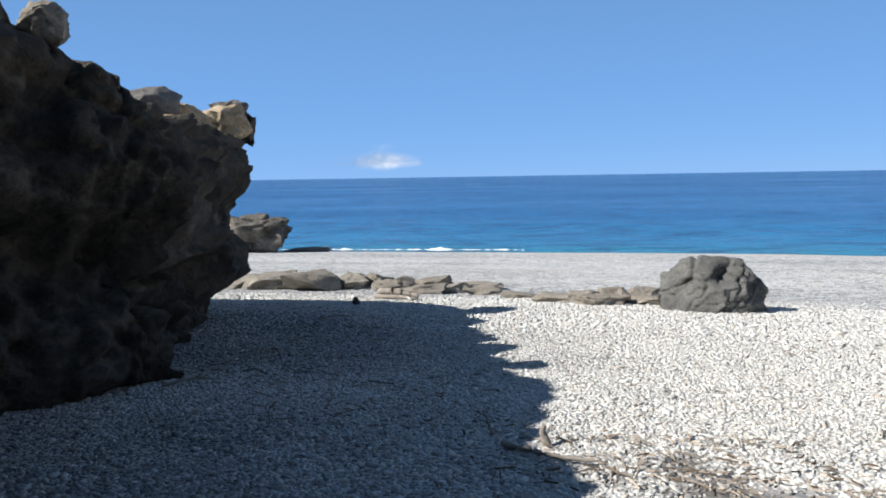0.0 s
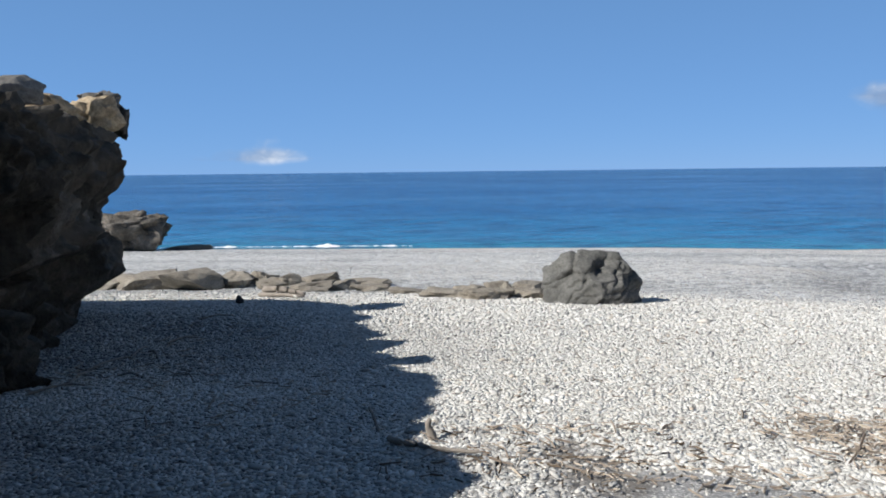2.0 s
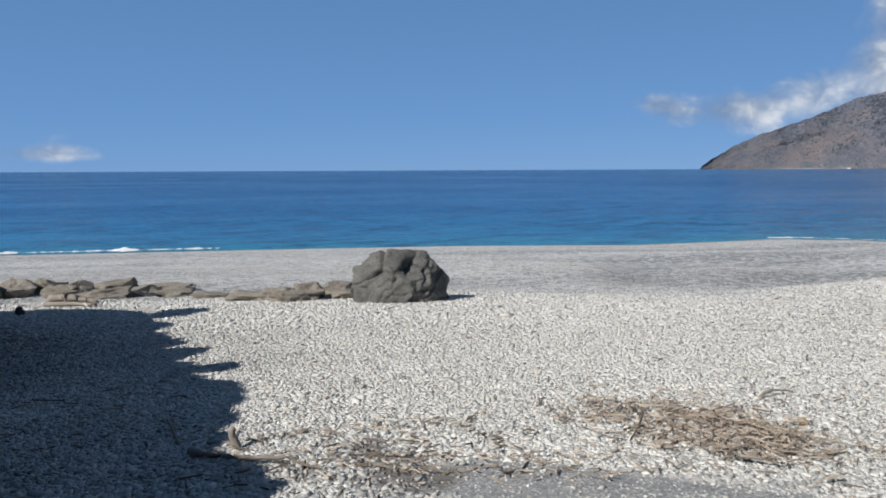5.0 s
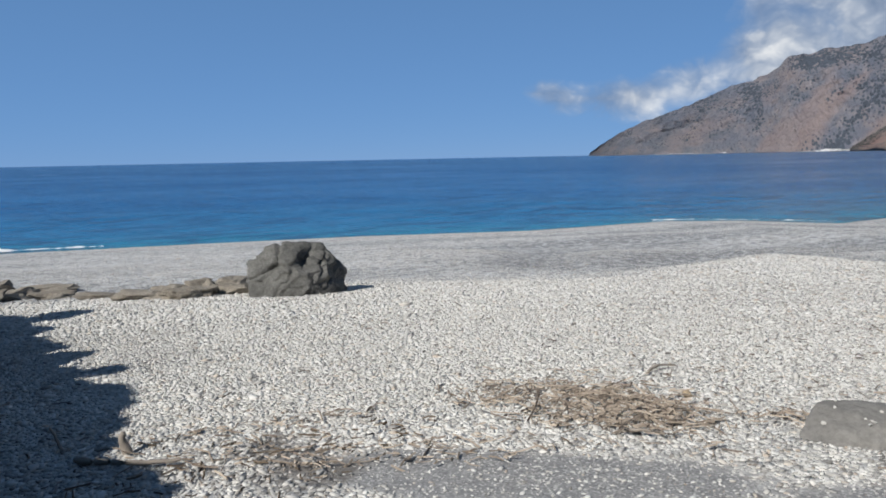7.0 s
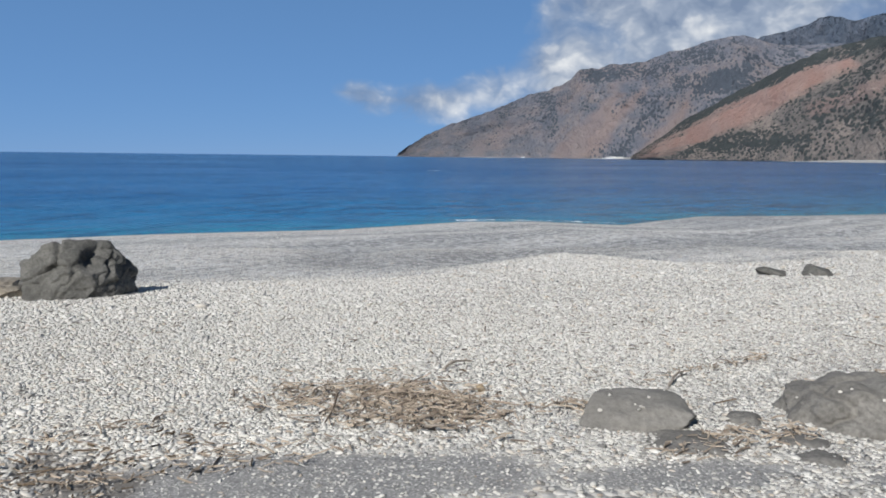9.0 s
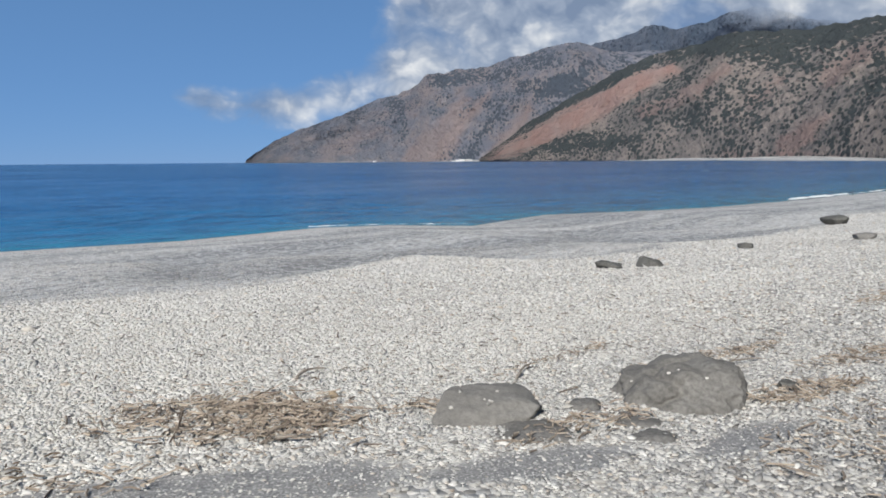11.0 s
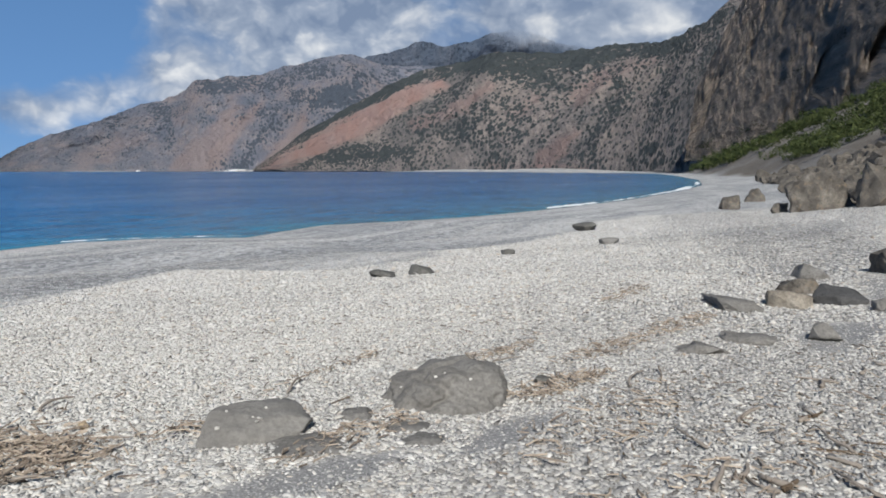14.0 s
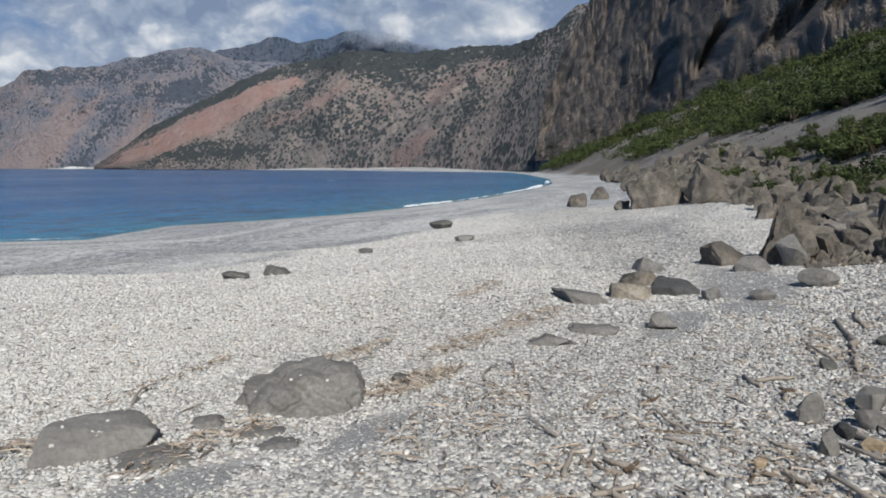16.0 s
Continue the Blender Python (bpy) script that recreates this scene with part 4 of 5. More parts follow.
def hull_mesh(size, seed, points=20, cuts=4, rough=0.05, sink=0.2, slab=0.0, worn=0.3, peak=0.0, name="rock"):
    """An angular, broken boulder: flat faces with worn edges."""
    rng = random.Random(seed)
    bm = bmesh.new()
    fresh = []
    for _ in range(points):
        q = Vector((rng.gauss(0, 1), rng.gauss(0, 1), rng.gauss(0, 1))).normalized()
        q = Vector([math.copysign(abs(k) ** (0.85 - 0.3 * slab), k) for k in q]) * rng.uniform(0.75, 1.1)
        fresh.append(bm.verts.new((q.x * (1 - peak * (q.z + 0.2)), q.y * (1 - peak * (q.z + 0.2)), q.z)))
    bmesh.ops.convex_hull(bm, input=fresh)
    bmesh.ops.delete(bm, geom=[v for v in bm.verts if not v.link_faces], context="VERTS")
    bmesh.ops.subdivide_edges(bm, edges=bm.edges, cuts=cuts, use_grid_fill=True)
    bmesh.ops.triangulate(bm, faces=bm.faces)
    bmesh.ops.smooth_vert(bm, verts=bm.verts, factor=worn, use_axis_x=True, use_axis_y=True, use_axis_z=True)
    shift = Vector((seed * 2.31 % 40, seed * 1.13 % 40, 3.3))
    for v in bm.verts:
        q = v.co
        k = noise.fractal(q * 1.6 + shift, 0.9, 2.0, 3) * rough * 1.6 + noise.noise(q * 5 + shift) * rough * 0.7 + noise.noise(q * 11 + shift) * rough * 0.4
        f = noise.voronoi(q * 1.5 + shift + noise.noise_vector(q * 2 + shift) * 0.3)[0]
        k -= rough * 1.6 * max(0.0, 1 - (f[1] - f[0]) / 0.09)
        v.co = q + q.normalized() * k
    lo = [min(v.co[i] for v in bm.verts) for i in range(3)]
    hi = [max(v.co[i] for v in bm.verts) for i in range(3)]
    for v in bm.verts:
        v.co = Vector([((v.co[i] - lo[i]) / (hi[i] - lo[i]) - (0.5 if i < 2 else sink)) * size[i] / (1 if i < 2 else 1 - sink) for i in range(3)])
    for e in bm.edges:
        if e.calc_face_angle(0.0) > 0.36:
            e.smooth = False
    me = bpy.data.meshes.new(name)
    bm.to_mesh(me)
    bm.free()
    me.polygons.foreach_set("use_smooth", np.full(len(me.polygons), True))
    return me


def crag_rock(x, y, size, seed, material, label, category="rock", turn=0.0, tilt=0.0, lift=0.0, z=None, group="", **shape):
    ob = put("rock", hull_mesh(size, seed, **shape), material, label, category, group=group)
    ob.matrix_world = pose(x, y, ground_at(x, y) if z is None else z, lift, tilt, turn)
    return ob


def rock(x, y, size, seed, material, label, category="rock", turn=0.0, tilt=0.0, z=None, group="", name="rock", **shape):
    ob = put(name, rock_mesh(size, seed, name=name, **shape), material, label, category, group=group)
    ob.matrix_world = pose(x, y, ground_at(x, y) if z is None else z, 0, tilt, turn)
    return ob


def facing(x, y):
    """The turn that sets a rock's width across the view from the middle of the beach."""
    return -math.degrees(math.atan2(x, y))


def carved_mesh(size, seed, detail=6, power=3.2, ribs=None, rough=0.05, sink=0.1, lobes=(), crack=0.0, taper=0.0, facets=0, skew=(0.0, 0.0), name="rock"):
    """A weathered stone: a blunt block or a few grown-together domes, with slanting ribs worn into it."""
    bm = bmesh.new()
    bmesh.ops.create_icosphere(bm, subdivisions=detail, radius=1.0)
    shift = Vector((seed * 3.1 % 40, seed * 1.7 % 40, 5.5))
    rng = random.Random(seed)
    planes = [(Vector((rng.gauss(0, 1), rng.gauss(0, 1), rng.gauss(0.2, 0.6))).normalized(), rng.uniform(0.8, 0.98)) for _ in range(facets)]
    for v in bm.verts:
        d = v.co.normalized()
        q = d / (abs(d.x) ** power + abs(d.y) ** power + abs(d.z) ** power) ** (1 / power)
        if lobes:
            reach = 1e-9
            for c, r in lobes:
                e = Vector((d.x / r[0], d.y / r[1], d.z / r[2]))
                o = Vector((c[0] / r[0], c[1] / r[1], c[2] / r[2]))
                b, k = e.dot(o), e.dot(e)
                root = b * b - k * (o.dot(o) - 1)
                if root > 0:
                    reach += max(0.0, (b + math.sqrt(root)) / k) ** 9
            q = d * reach ** (1 / 9)
        for nrm, dist in planes:
            over = q.dot(nrm) - dist * (0.72 if lobes else 1.0)
            if over > 0:
                q = q - nrm * over * 0.92
        if taper:
            q.x *= 1 - taper * max(0.0, q.z)
            q.y *= 1 - taper * max(0.0, q.z)
        k = noise.fractal(q * 1.3 + shift, 0.9, 2.0, 3) * rough * 1.5 + noise.turbulence(q * 4 + shift, 4, False) * rough * 0.5 + noise.noise(q * 15 + shift) * rough * 0.16
        if ribs:
            spacing, slope, depth = ribs
            s = (q.x - slope * q.z + 0.35 * q.y + 0.3 * noise.noise(q * 1.5 + shift) + 0.08 * noise.noise(q * 5 - shift)) / spacing
            wave = abs(math.sin(math.pi * s))
            some = max(0.0, min(1.0, 0.62 + 1.7 * noise.noise(q * 1.25 - shift)))
            k -= depth * some * max(0.0, 1 - wave / 0.42) ** 1.2 * min(1.0, max(0.0, q.z + 0.75))
            k -= depth * 0.45 * max(0.0, noise.noise(Vector((q.x * 2.2 - q.z * 1.4, q.y * 2, q.z * 3)) + shift) - 0.12)
            f = noise.voronoi(Vector((q.x * 2.1 - q.z * 1.1, q.y * 1.8, q.z * 1.7 + q.x * 0.6)) + shift + noise.noise_vector(q * 3 + shift) * 0.2)
            k += depth * 0.45 * (min(f[0][1] - f[0][0], 0.4) - 0.2) + depth * 0.3 * (noise.cell(f[1][0] * 5.3) - 0.5)
        if crack:
            line = abs(q.x * 0.5 - q.y * 0.25 - 0.05 + 0.25 * noise.noise(q * 1.6 + shift))
            k -= crack * max(0.0, 1 - line / 0.045) * (1 if q.z > 0.1 else 0)
        q = q + d * k
        v.co = Vector((q.x * (1 - skew[0] * q.y) + skew[1] * q.y, q.y, q.z))
    lo = [min(v.co[i] for v in bm.verts) for i in range(3)]
    hi = [max(v.co[i] for v in bm.verts) for i in range(3)]
    for v in bm.verts:
        v.co = Vector([((v.co[i] - lo[i]) / (hi[i] - lo[i]) - (0.5 if i < 2 else sink)) * size[i] / (1 if i < 2 else 1 - sink) for i in range(3)])
    me = bpy.data.meshes.new(name)
    bm.to_mesh(me)
    bm.free()
    me.polygons.foreach_set("use_smooth", np.full(len(me.polygons), True))
    return me


def carved_rock(name, x, y, size, seed, material, label, group="", turn=0.0, tilt=0.0, lift=0.0, up=0.0, **shape):
    ob = put(name, carved_mesh(size, seed, name=name, **shape), material, label, "rock", group=group)
    ob.matrix_world = pose(x, y, ground_at(x, y) + up, lift, tilt, turn)
    return ob


carved_rock("boulder", 4.06, 10.84, (1.48, 1.25, 0.77), 27, DARKROCK, "large dark grey boulder with slanting grooves, on the shingle", turn=facing(4.06, 10.84), ribs=(0.52, 0.8, 0.2), rough=0.055, power=3.0, taper=0.1, facets=14, sink=0.27)
crag_rock(-8.3, 37.3, (3.6, 2.6, 2.0), 31, BANKROCK, "weathered brown rock overhanging the water's edge", turn=10, rough=0.17, points=22, cuts=10, sink=0.1, z=0.0)
rock(-5.9, 38.0, (2.4, 1.0, 0.26), 32, BANKROCK, "low dark wet rock in the surf", turn=5, z=0.0)
# on the cliff's rim
crag_rock(-2.68, 5.62, (0.38, 0.36, 0.27), 41, TANROCK, "pale boulder perched on the cliff rim", turn=30, z=4.62, points=22, rough=0.07, cuts=6)
crag_rock(-2.36, 6.6, (0.6, 0.5, 0.2), 42, GREYROCK, "grey flat stone lying on the cliff rim", turn=50, z=4.2, points=18, rough=0.06, slab=0.4, cuts=6)
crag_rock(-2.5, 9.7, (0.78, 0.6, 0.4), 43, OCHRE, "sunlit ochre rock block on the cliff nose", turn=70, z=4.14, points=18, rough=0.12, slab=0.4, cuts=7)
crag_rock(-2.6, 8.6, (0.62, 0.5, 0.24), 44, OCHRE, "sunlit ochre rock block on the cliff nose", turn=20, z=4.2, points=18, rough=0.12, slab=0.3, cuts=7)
crag_rock(-2.5, 10.0, (0.5, 0.42, 0.2), 45, GREYROCK, "weathered grey rock cap on the cliff nose", turn=15, z=4.41, points=18, rough=0.1, slab=0.4, cuts=6)
crag_rock(-2.3, 10.15, (0.3, 0.34, 0.36), 46, CLIFF, "dark knob of rock on the cliff nose", turn=40, z=4.12, points=16, rough=0.1, cuts=6)

LEDGE = [
    (-4.35, 17.91, 1.12, 1.01, 0.29),
    (-3.61, 17.50, 1.21, 0.97, 0.36),
    (-2.60, 16.72, 1.28, 0.96, 0.49),
    (-1.75, 17.08, 0.77, 0.69, 0.34),
    (-1.21, 17.58, 0.74, 0.66, 0.31),
    (-0.83, 16.55, 0.72, 0.57, 0.22),
    (-0.54, 16.74, 0.74, 0.66, 0.29),
    (-0.15, 15.16, 0.98, 0.59, 0.17),
    (0.11, 16.97, 0.79, 0.71, 0.28),
    (0.57, 15.66, 0.73, 0.51, 0.19),
    (1.02, 16.51, 1.10, 0.55, 0.17),
    (1.07, 14.80, 0.77, 0.39, 0.13),
    (1.61, 13.26, 0.72, 0.36, 0.07),
    (2.06, 12.01, 0.79, 0.47, 0.13),
    (2.51, 12.63, 0.67, 0.47, 0.15),
    (2.61, 11.48, 0.77, 0.34, 0.15),
    (3.04, 12.65, 0.41, 0.41, 0.22),
    (3.01, 11.73, 0.23, 0.23, 0.25),
    (3.79, 13.36, 0.64, 0.51, 0.19),
    (3.31, 11.52, 0.57, 0.34, 0.14),
]
for i, (x, y, w, d, h) in enumerate(LEDGE):
    crag_rock(x, y, (w * 1.12, max(d, 0.35) * 1.2, h * 0.88 + 0.03), 60 + i, TANROCK, "large angular tan block of a low ledge in the shingle" if i == 2 else "worn tan rock of a low ledge in the shingle", group="rocks of the ledge", turn=facing(x, y) + random.Random(i).uniform(-14, 14), tilt=random.Random(i + 50).uniform(-6, 6),
              points=14 if i == 2 else 20, rough=0.05 if i == 2 else 0.1, slab=0.6, cuts=6, sink=0.25, worn=0.35)

SLABS = [
    (4.15, 2.33, 0.65, 0.39, 0.25),
    (4.18, 1.96, 0.51, 0.31, 0.09),
    (4.77, 1.91, 0.22, 0.17, 0.10),
    (5.21, 1.43, 0.83, 0.58, 0.30),
    (4.67, 1.49, 0.29, 0.17, 0.08),
    (4.47, 1.33, 0.30, 0.18, 0.08),
    (9.92, -0.65, 0.78, 0.47, 0.24),
    (7.44, -0.33, 0.49, 0.29, 0.15),
    (8.01, -0.72, 0.44, 0.26, 0.15),
]
lying = random.Random(3)


def pebbles_on(ob, count):
    """White pebbles washed onto the top of a rock."""
    tops = [v for v in ob.data.vertices if (ob.matrix_world.to_3x3() @ v.normal).normalized().z > 0.85]
    for v in lying.sample(tops, count):
        p = ob.matrix_world @ v.co
        k = lying.uniform(0.012, 0.022)
        crag_rock(p.x, p.y, (k * 1.4, k, k * 0.7), 500 + lying.randint(0, 99), WHITESTONE, "small white pebble lying on a grey rock", "pebble", turn=lying.uniform(0, 180), z=p.z, points=14, cuts=1, sink=0.15).name = "pebble"


for i, (x, y, w, d, h) in enumerate(SLABS):
    words, turn = "smooth grey limestone rock half buried in the pebbles", facing(x, y)
    if i == 0:
        flat = carved_rock("rock", 4.27, 2.38, (0.74, 0.48, 0.15), 93, GREYROCK, "flat grey limestone slab tilted out of the pebbles", group="rocks in the shingle", turn=-43, lift=9, tilt=2, up=0.0, power=4.5, rough=0.07, sink=0.45, detail=5, facets=5, skew=(0.2, 0.12))
        pebbles_on(flat, 9)
    elif i == 3:
        broad = carved_rock("rock", 5.3, 1.46, (0.92, 0.8, 0.26), 98, GREYROCK, "broad lobed grey limestone rock half buried in the pebbles", group="rocks in the shingle", turn=turn, rough=0.1, sink=0.52, crack=0.1, detail=6, facets=12,
                            lobes=(((0.0, -0.28, 0), (0.52, 0.55, 0.62)), ((0.42, 0.12, 0), (0.55, 0.55, 0.66)), ((-0.5, 0.12, -0.05), (0.46, 0.46, 0.48)), ((0.1, 0.35, 0), (0.5, 0.45, 0.62))))
        pebbles_on(broad, 5)
    else:
        if i > 5:
            crag_rock(x, y, (w * 1.15, d * 1.6, max(h * 0.55, 0.05)), 91 + i, GREYROCK, words, group="rocks in the shingle", turn=turn + 15 * (i - 7), tilt=4, points=15, rough=0.08, sink=0.45, slab=0.4, cuts=6)
            continue
        low = 0.5 if i in (1, 4, 5) else 0.7
        carved_rock("rock", x, y, (w * 1.06, d * 1.5, max(h * low, 0.045)), 91 + i, GREYROCK, words, group="rocks in the shingle", turn=turn, up=-0.022, power=2.6, rough=0.12, sink=0.5, detail=4, facets=6)

SMALL = [
    (5.96, 0.87, 0.17, 0.14, 0.04),
    (12.44, 4.84, 0.47, 0.38, 0.11),
    (12.87, 4.27, 0.48, 0.39, 0.16),
    (16.45, 3.55, 0.32, 0.25, 0.11),
    (30.71, 3.75, 0.94, 0.75, 0.33),
    (20.66, 1.83, 0.54, 0.43, 0.15),
    (8.25, -1.43, 0.30, 0.24, 0.15),
    (9.94, -2.26, 0.23, 0.18, 0.14),
    (9.75, -2.82, 0.31, 0.25, 0.10),
    (10.46, -3.68, 0.48, 0.38, 0.21),
    (5.14, -1.84, 0.16, 0.09, 0.18),
    (4.58, -1.76, 0.11, 0.07, 0.13),
]
for i, (x, y, w, d, h) in enumerate(SMALL):
    crag_rock(x, y, (w, d, h + 0.02), 120 + i, DARKROCK if i < 5 else GREYROCK, "dark weathered rock lying on the pale shingle", group="scattered rocks", turn=facing(x, y), points=26, cuts=3)

CLUSTER = [
    (10.22, -1.32, 0.48, 0.34, 0.22),
    (10.57, -1.93, 0.59, 0.42, 0.23),
    (11.46, -1.56, 0.50, 0.40, 0.22),
    (12.99, -1.95, 0.52, 0.42, 0.25),
    (13.28, -3.16, 0.69, 0.48, 0.39),
    (12.36, -3.37, 0.49, 0.34, 0.25),
]
for i, (x, y, w, d, h) in enumerate(CLUSTER):
    material = (TANROCK, BLACKROCK)[i] if i < 2 else (GREYROCK if i % 2 else BANKROCK)
    words = ("smooth tan boulder on the shingle", "black pitted boulder on the shingle")[i] if i < 2 else "grey-brown boulder at the foot of the bank"
    crag_rock(x, y, (w * 1.12, d * 1.4, h * 0.92), 150 + i, material, words, group="rocks at the bank", turn=facing(x, y), points=18, rough=0.05, worn=0.5, sink=0.5, cuts=5)

PILE = [
    (12.98, -3.98, 0.76, 0.69, 1.03),
    (12.89, -4.12, 0.44, 0.35, 0.30),
    (13.05, -4.74, 0.63, 0.50, 0.29),
    (15.74, -5.68, 0.57, 0.46, 0.35),
    (14.13, -5.70, 0.57, 0.45, 0.22),
    (15.94, -6.77, 0.56, 0.45, 0.68),
    (28.53, -10.53, 1.37, 1.10, 0.81),
    (31.79, -10.47, 1.18, 0.94, 0.63),
    (19.33, -7.43, 0.69, 0.55, 0.44),
    (21.40, -8.68, 0.61, 0.49, 0.49),
    (20.00, -6.88, 0.67, 0.54, 0.39),
    (35.77, -5.31, 2.66, 2.13, 1.55),
    (34.20, -7.21, 1.78, 1.43, 1.69),
    (65.99, -5.02, 1.83, 1.47, 1.02),
    (52.70, -2.60, 1.40, 1.12, 0.90),
    (30.48, -7.68, 0.88, 0.71, 0.66),
    (26.16, -7.28, 0.70, 0.56, 0.83),
    (36.25, -3.85, 0.75, 0.60, 0.43),
    (33.15, -10.04, 0.83, 0.67, 0.72),
    (22.53, -6.36, 0.57, 0.46, 0.42),
    (72.68, -12.43, 1.71, 1.36, 1.51),
    (121.17, -18.72, 4.08, 3.26, 1.52),
]
for i, (x, y, w, d, h) in enumerate(PILE):
    crag_rock(x, y, (w * 0.95, d * 1.2, h * (0.95 if i == 0 else 1.04)), 231 if i == 0 else 200 + i, BANKROCK, "large weathered limestone boulder in the rock pile", group="boulders of the pile", turn=facing(x, y), points=20 if i == 0 else 12 + 2 * (i % 4), rough=0.13 if i == 0 else 0.085, cuts=8 if i == 0 else 6, slab=0.2 * (i % 3), sink=0.35, worn=0.15, peak=0.35 if i == 0 else (0.35 if w > 1.6 else (0.1, 0.25, 0.05)[i % 3]), tilt=7 if i == 0 else 0)

crag_rock(13.0, -4.35, (0.75, 0.6, 0.62), 392, BANKROCK, "large weathered limestone boulder in the rock pile", turn=70, group="boulders of the pile", points=14, rough=0.04, cuts=5)
rng = random.Random(17)
for i in range(60):
    x = rng.uniform(12.2, 19.5)
    y = -0.315 * x + 0.1 - abs(rng.gauss(0, 0.09)) * x * 1.2
    s = rng.uniform(0.18, 0.48)
    crag_rock(x, y, (s * rng.uniform(0.9, 1.4), s, s * rng.uniform(0.6, 1.1)), 420 + i, BANKROCK if i % 3 else GREYROCK, "broken limestone boulder in the rock pile", group="boulders of the pile", turn=rng.uniform(0, 360), tilt=rng.uniform(-18, 18), points=rng.randint(10, 16), cuts=4, rough=0.07, worn=0.15, slab=rng.choice((0.0, 0.3, 0.6)))

# rubble between the boulders and up the bank
rng = random.Random(5)
stock = [hull_mesh((1, 0.9, 0.75), 300 + i, points=10 + i // 3, cuts=3 if i < 8 else 1, rough=0.07, worn=0.15, slab=0.25 * (i % 3)) for i in range(16)]
for me in stock:
    me.materials.append(BANKROCK)
V, F, base = [], [], 0
for i in range(2000):
    x = math.exp(rng.uniform(math.log(40), math.log(190))) if i > 640 else rng.uniform(11.5, 130) if i % 3 == 0 else (rng.uniform(26, 75) if i % 3 == 1 else rng.uniform(12.5, 45))
    line = float(np.interp(x, [12, 16, 20, 27, 33, 38, 45, 60, 130], [-4.3, -5.4, -6.6, -8.0, -7.9, -6.4, -6.9, -7.6, -14]))
    y = line - abs(rng.gauss(0, 1)) * (1.3 + (0.11 if i > 640 else 0.05) * x)
    s = (0.15 + 0.009 * x) * min(2.0, rng.lognormvariate(0, 0.5))
    if i >= 150 and ground_at(x, y) + 0.5 * s > EYE + 0.012 * x + 0.03 * max(0, x - 60):
        continue
    turned = pose(x, y, ground_at(x, y) - 0.03 * s, rng.uniform(-25, 25), rng.uniform(-25, 25), rng.uniform(0, 360)) @ Matrix.Diagonal((s * rng.uniform(0.8, 1.4), s, s * rng.uniform(0.7, 1.3), 1))
    if i < 150:
        ob = tagged(new("rock", stock[i % 8]), "weathered limestone rock among rubble on the bank", "rock", "rubble on the bank")
        ob.matrix_world = turned
        continue
    me = stock[8 + i % 8]
    co = np.empty(len(me.vertices) * 3, np.float32)
    me.vertices.foreach_get("co", co)
    tri = np.empty(len(me.polygons) * 3, np.int32)
    me.polygons.foreach_get("vertices", tri)
    m = np.array(turned)
    V.append(co.reshape(-1, 3) @ m[:3, :3].T + m[:3, 3])
    F.append(tri.reshape(-1, 3) + base)
    base += len(me.vertices)
put("rubble", mesh_of("rubble", np.concatenate(V), np.concatenate(F), False), BANKROCK, "broken limestone rubble strewn over the bank", "rubble", "stuff")


# ---------------------------------------------------------------- shrubs and trees
def build_bush(seed, size, name="shrub"):
    rng = random.Random(seed)
    root = new(name)
    bm = bmesh.new()
    for k in range(4):
        a = rng.uniform(0, 6.28)
        tip = Vector((math.cos(a) * 0.35, math.sin(a) * 0.35, 0.75)) * size
        geo = bmesh.ops.create_cone(bm, segments=6, radius1=0.05 * size, radius2=0.015 * size, depth=tip.length, cap_ends=True)
        m = Matrix.Translation(tip / 2) @ tip.to_track_quat("Z", "Y").to_matrix().to_4x4()
        bmesh.ops.transform(bm, matrix=m, verts=geo["verts"])
    part("trunk", bm, BARK, root)
    verts, faces = [], []
    lobes = [(Vector((rng.uniform(-0.55, 0.55), rng.uniform(-0.55, 0.55), rng.uniform(0.35, 0.85))) * size, rng.uniform(0.22, 0.42) * size) for _ in range(8)]
    for c, r in lobes:
        for _ in range(64):
            n = Vector((rng.gauss(0, 1), rng.gauss(0, 1), rng.gauss(0.15, 0.9))).normalized()
            q = c + n * r * rng.uniform(0.55, 1.08)
            t = n.orthogonal().normalized()
            t.rotate(Matrix.Rotation(rng.uniform(0, 6.28), 3, n))
            b = n.cross(t)
            n2 = n * rng.uniform(-0.5, 0.5)
            s = rng.uniform(0.045, 0.085) * size
            i = len(verts)
            verts += [q - t * s, q + b * s * 0.6 + n2 * s, q + t * s * 1.2, q - b * s * 0.6 + n2 * s]
            faces.append((i, i + 1, i + 2, i + 3))
    put("crown", mesh_of("crown", verts, faces, False), LEAVES, parent=root)
    return root


shrubs = [build_bush(700 + i, 1.0) for i in range(5)]
rng = random.Random(11)


def plant(ob, x, y, z, s, label, group):
    c = copy_thing(ob, pose(x, y, z - 0.08 * s, 0, 0, rng.uniform(0, 360)))
    c.scale = (s * rng.uniform(0.9, 1.3), s * rng.uniform(0.9, 1.3), s * rng.uniform(0.75, 1.05))
    return tagged(c, label, "shrub", group)


# single shrubs among the boulders, then the green belt below the crags
for x, y, s in [(34.0, -9.9, 0.9), (33.0, -11.8, 0.8), (36.5, -12.4, 1.2), (38.5, -14.0, 1.3), (40.0, -16.0, 1.4), (41.0, -17.5, 1.6), (36.0, -15.5, 0.9), (47.0, -12.0, 1.4), (58.0, -13.0, 1.5), (70.0, -15.0, 1.8)]:
    plant(rng.choice(shrubs), x, y, ground_at(x, y), s, "bright green shrub growing among the boulders", "shrubs on the bank")
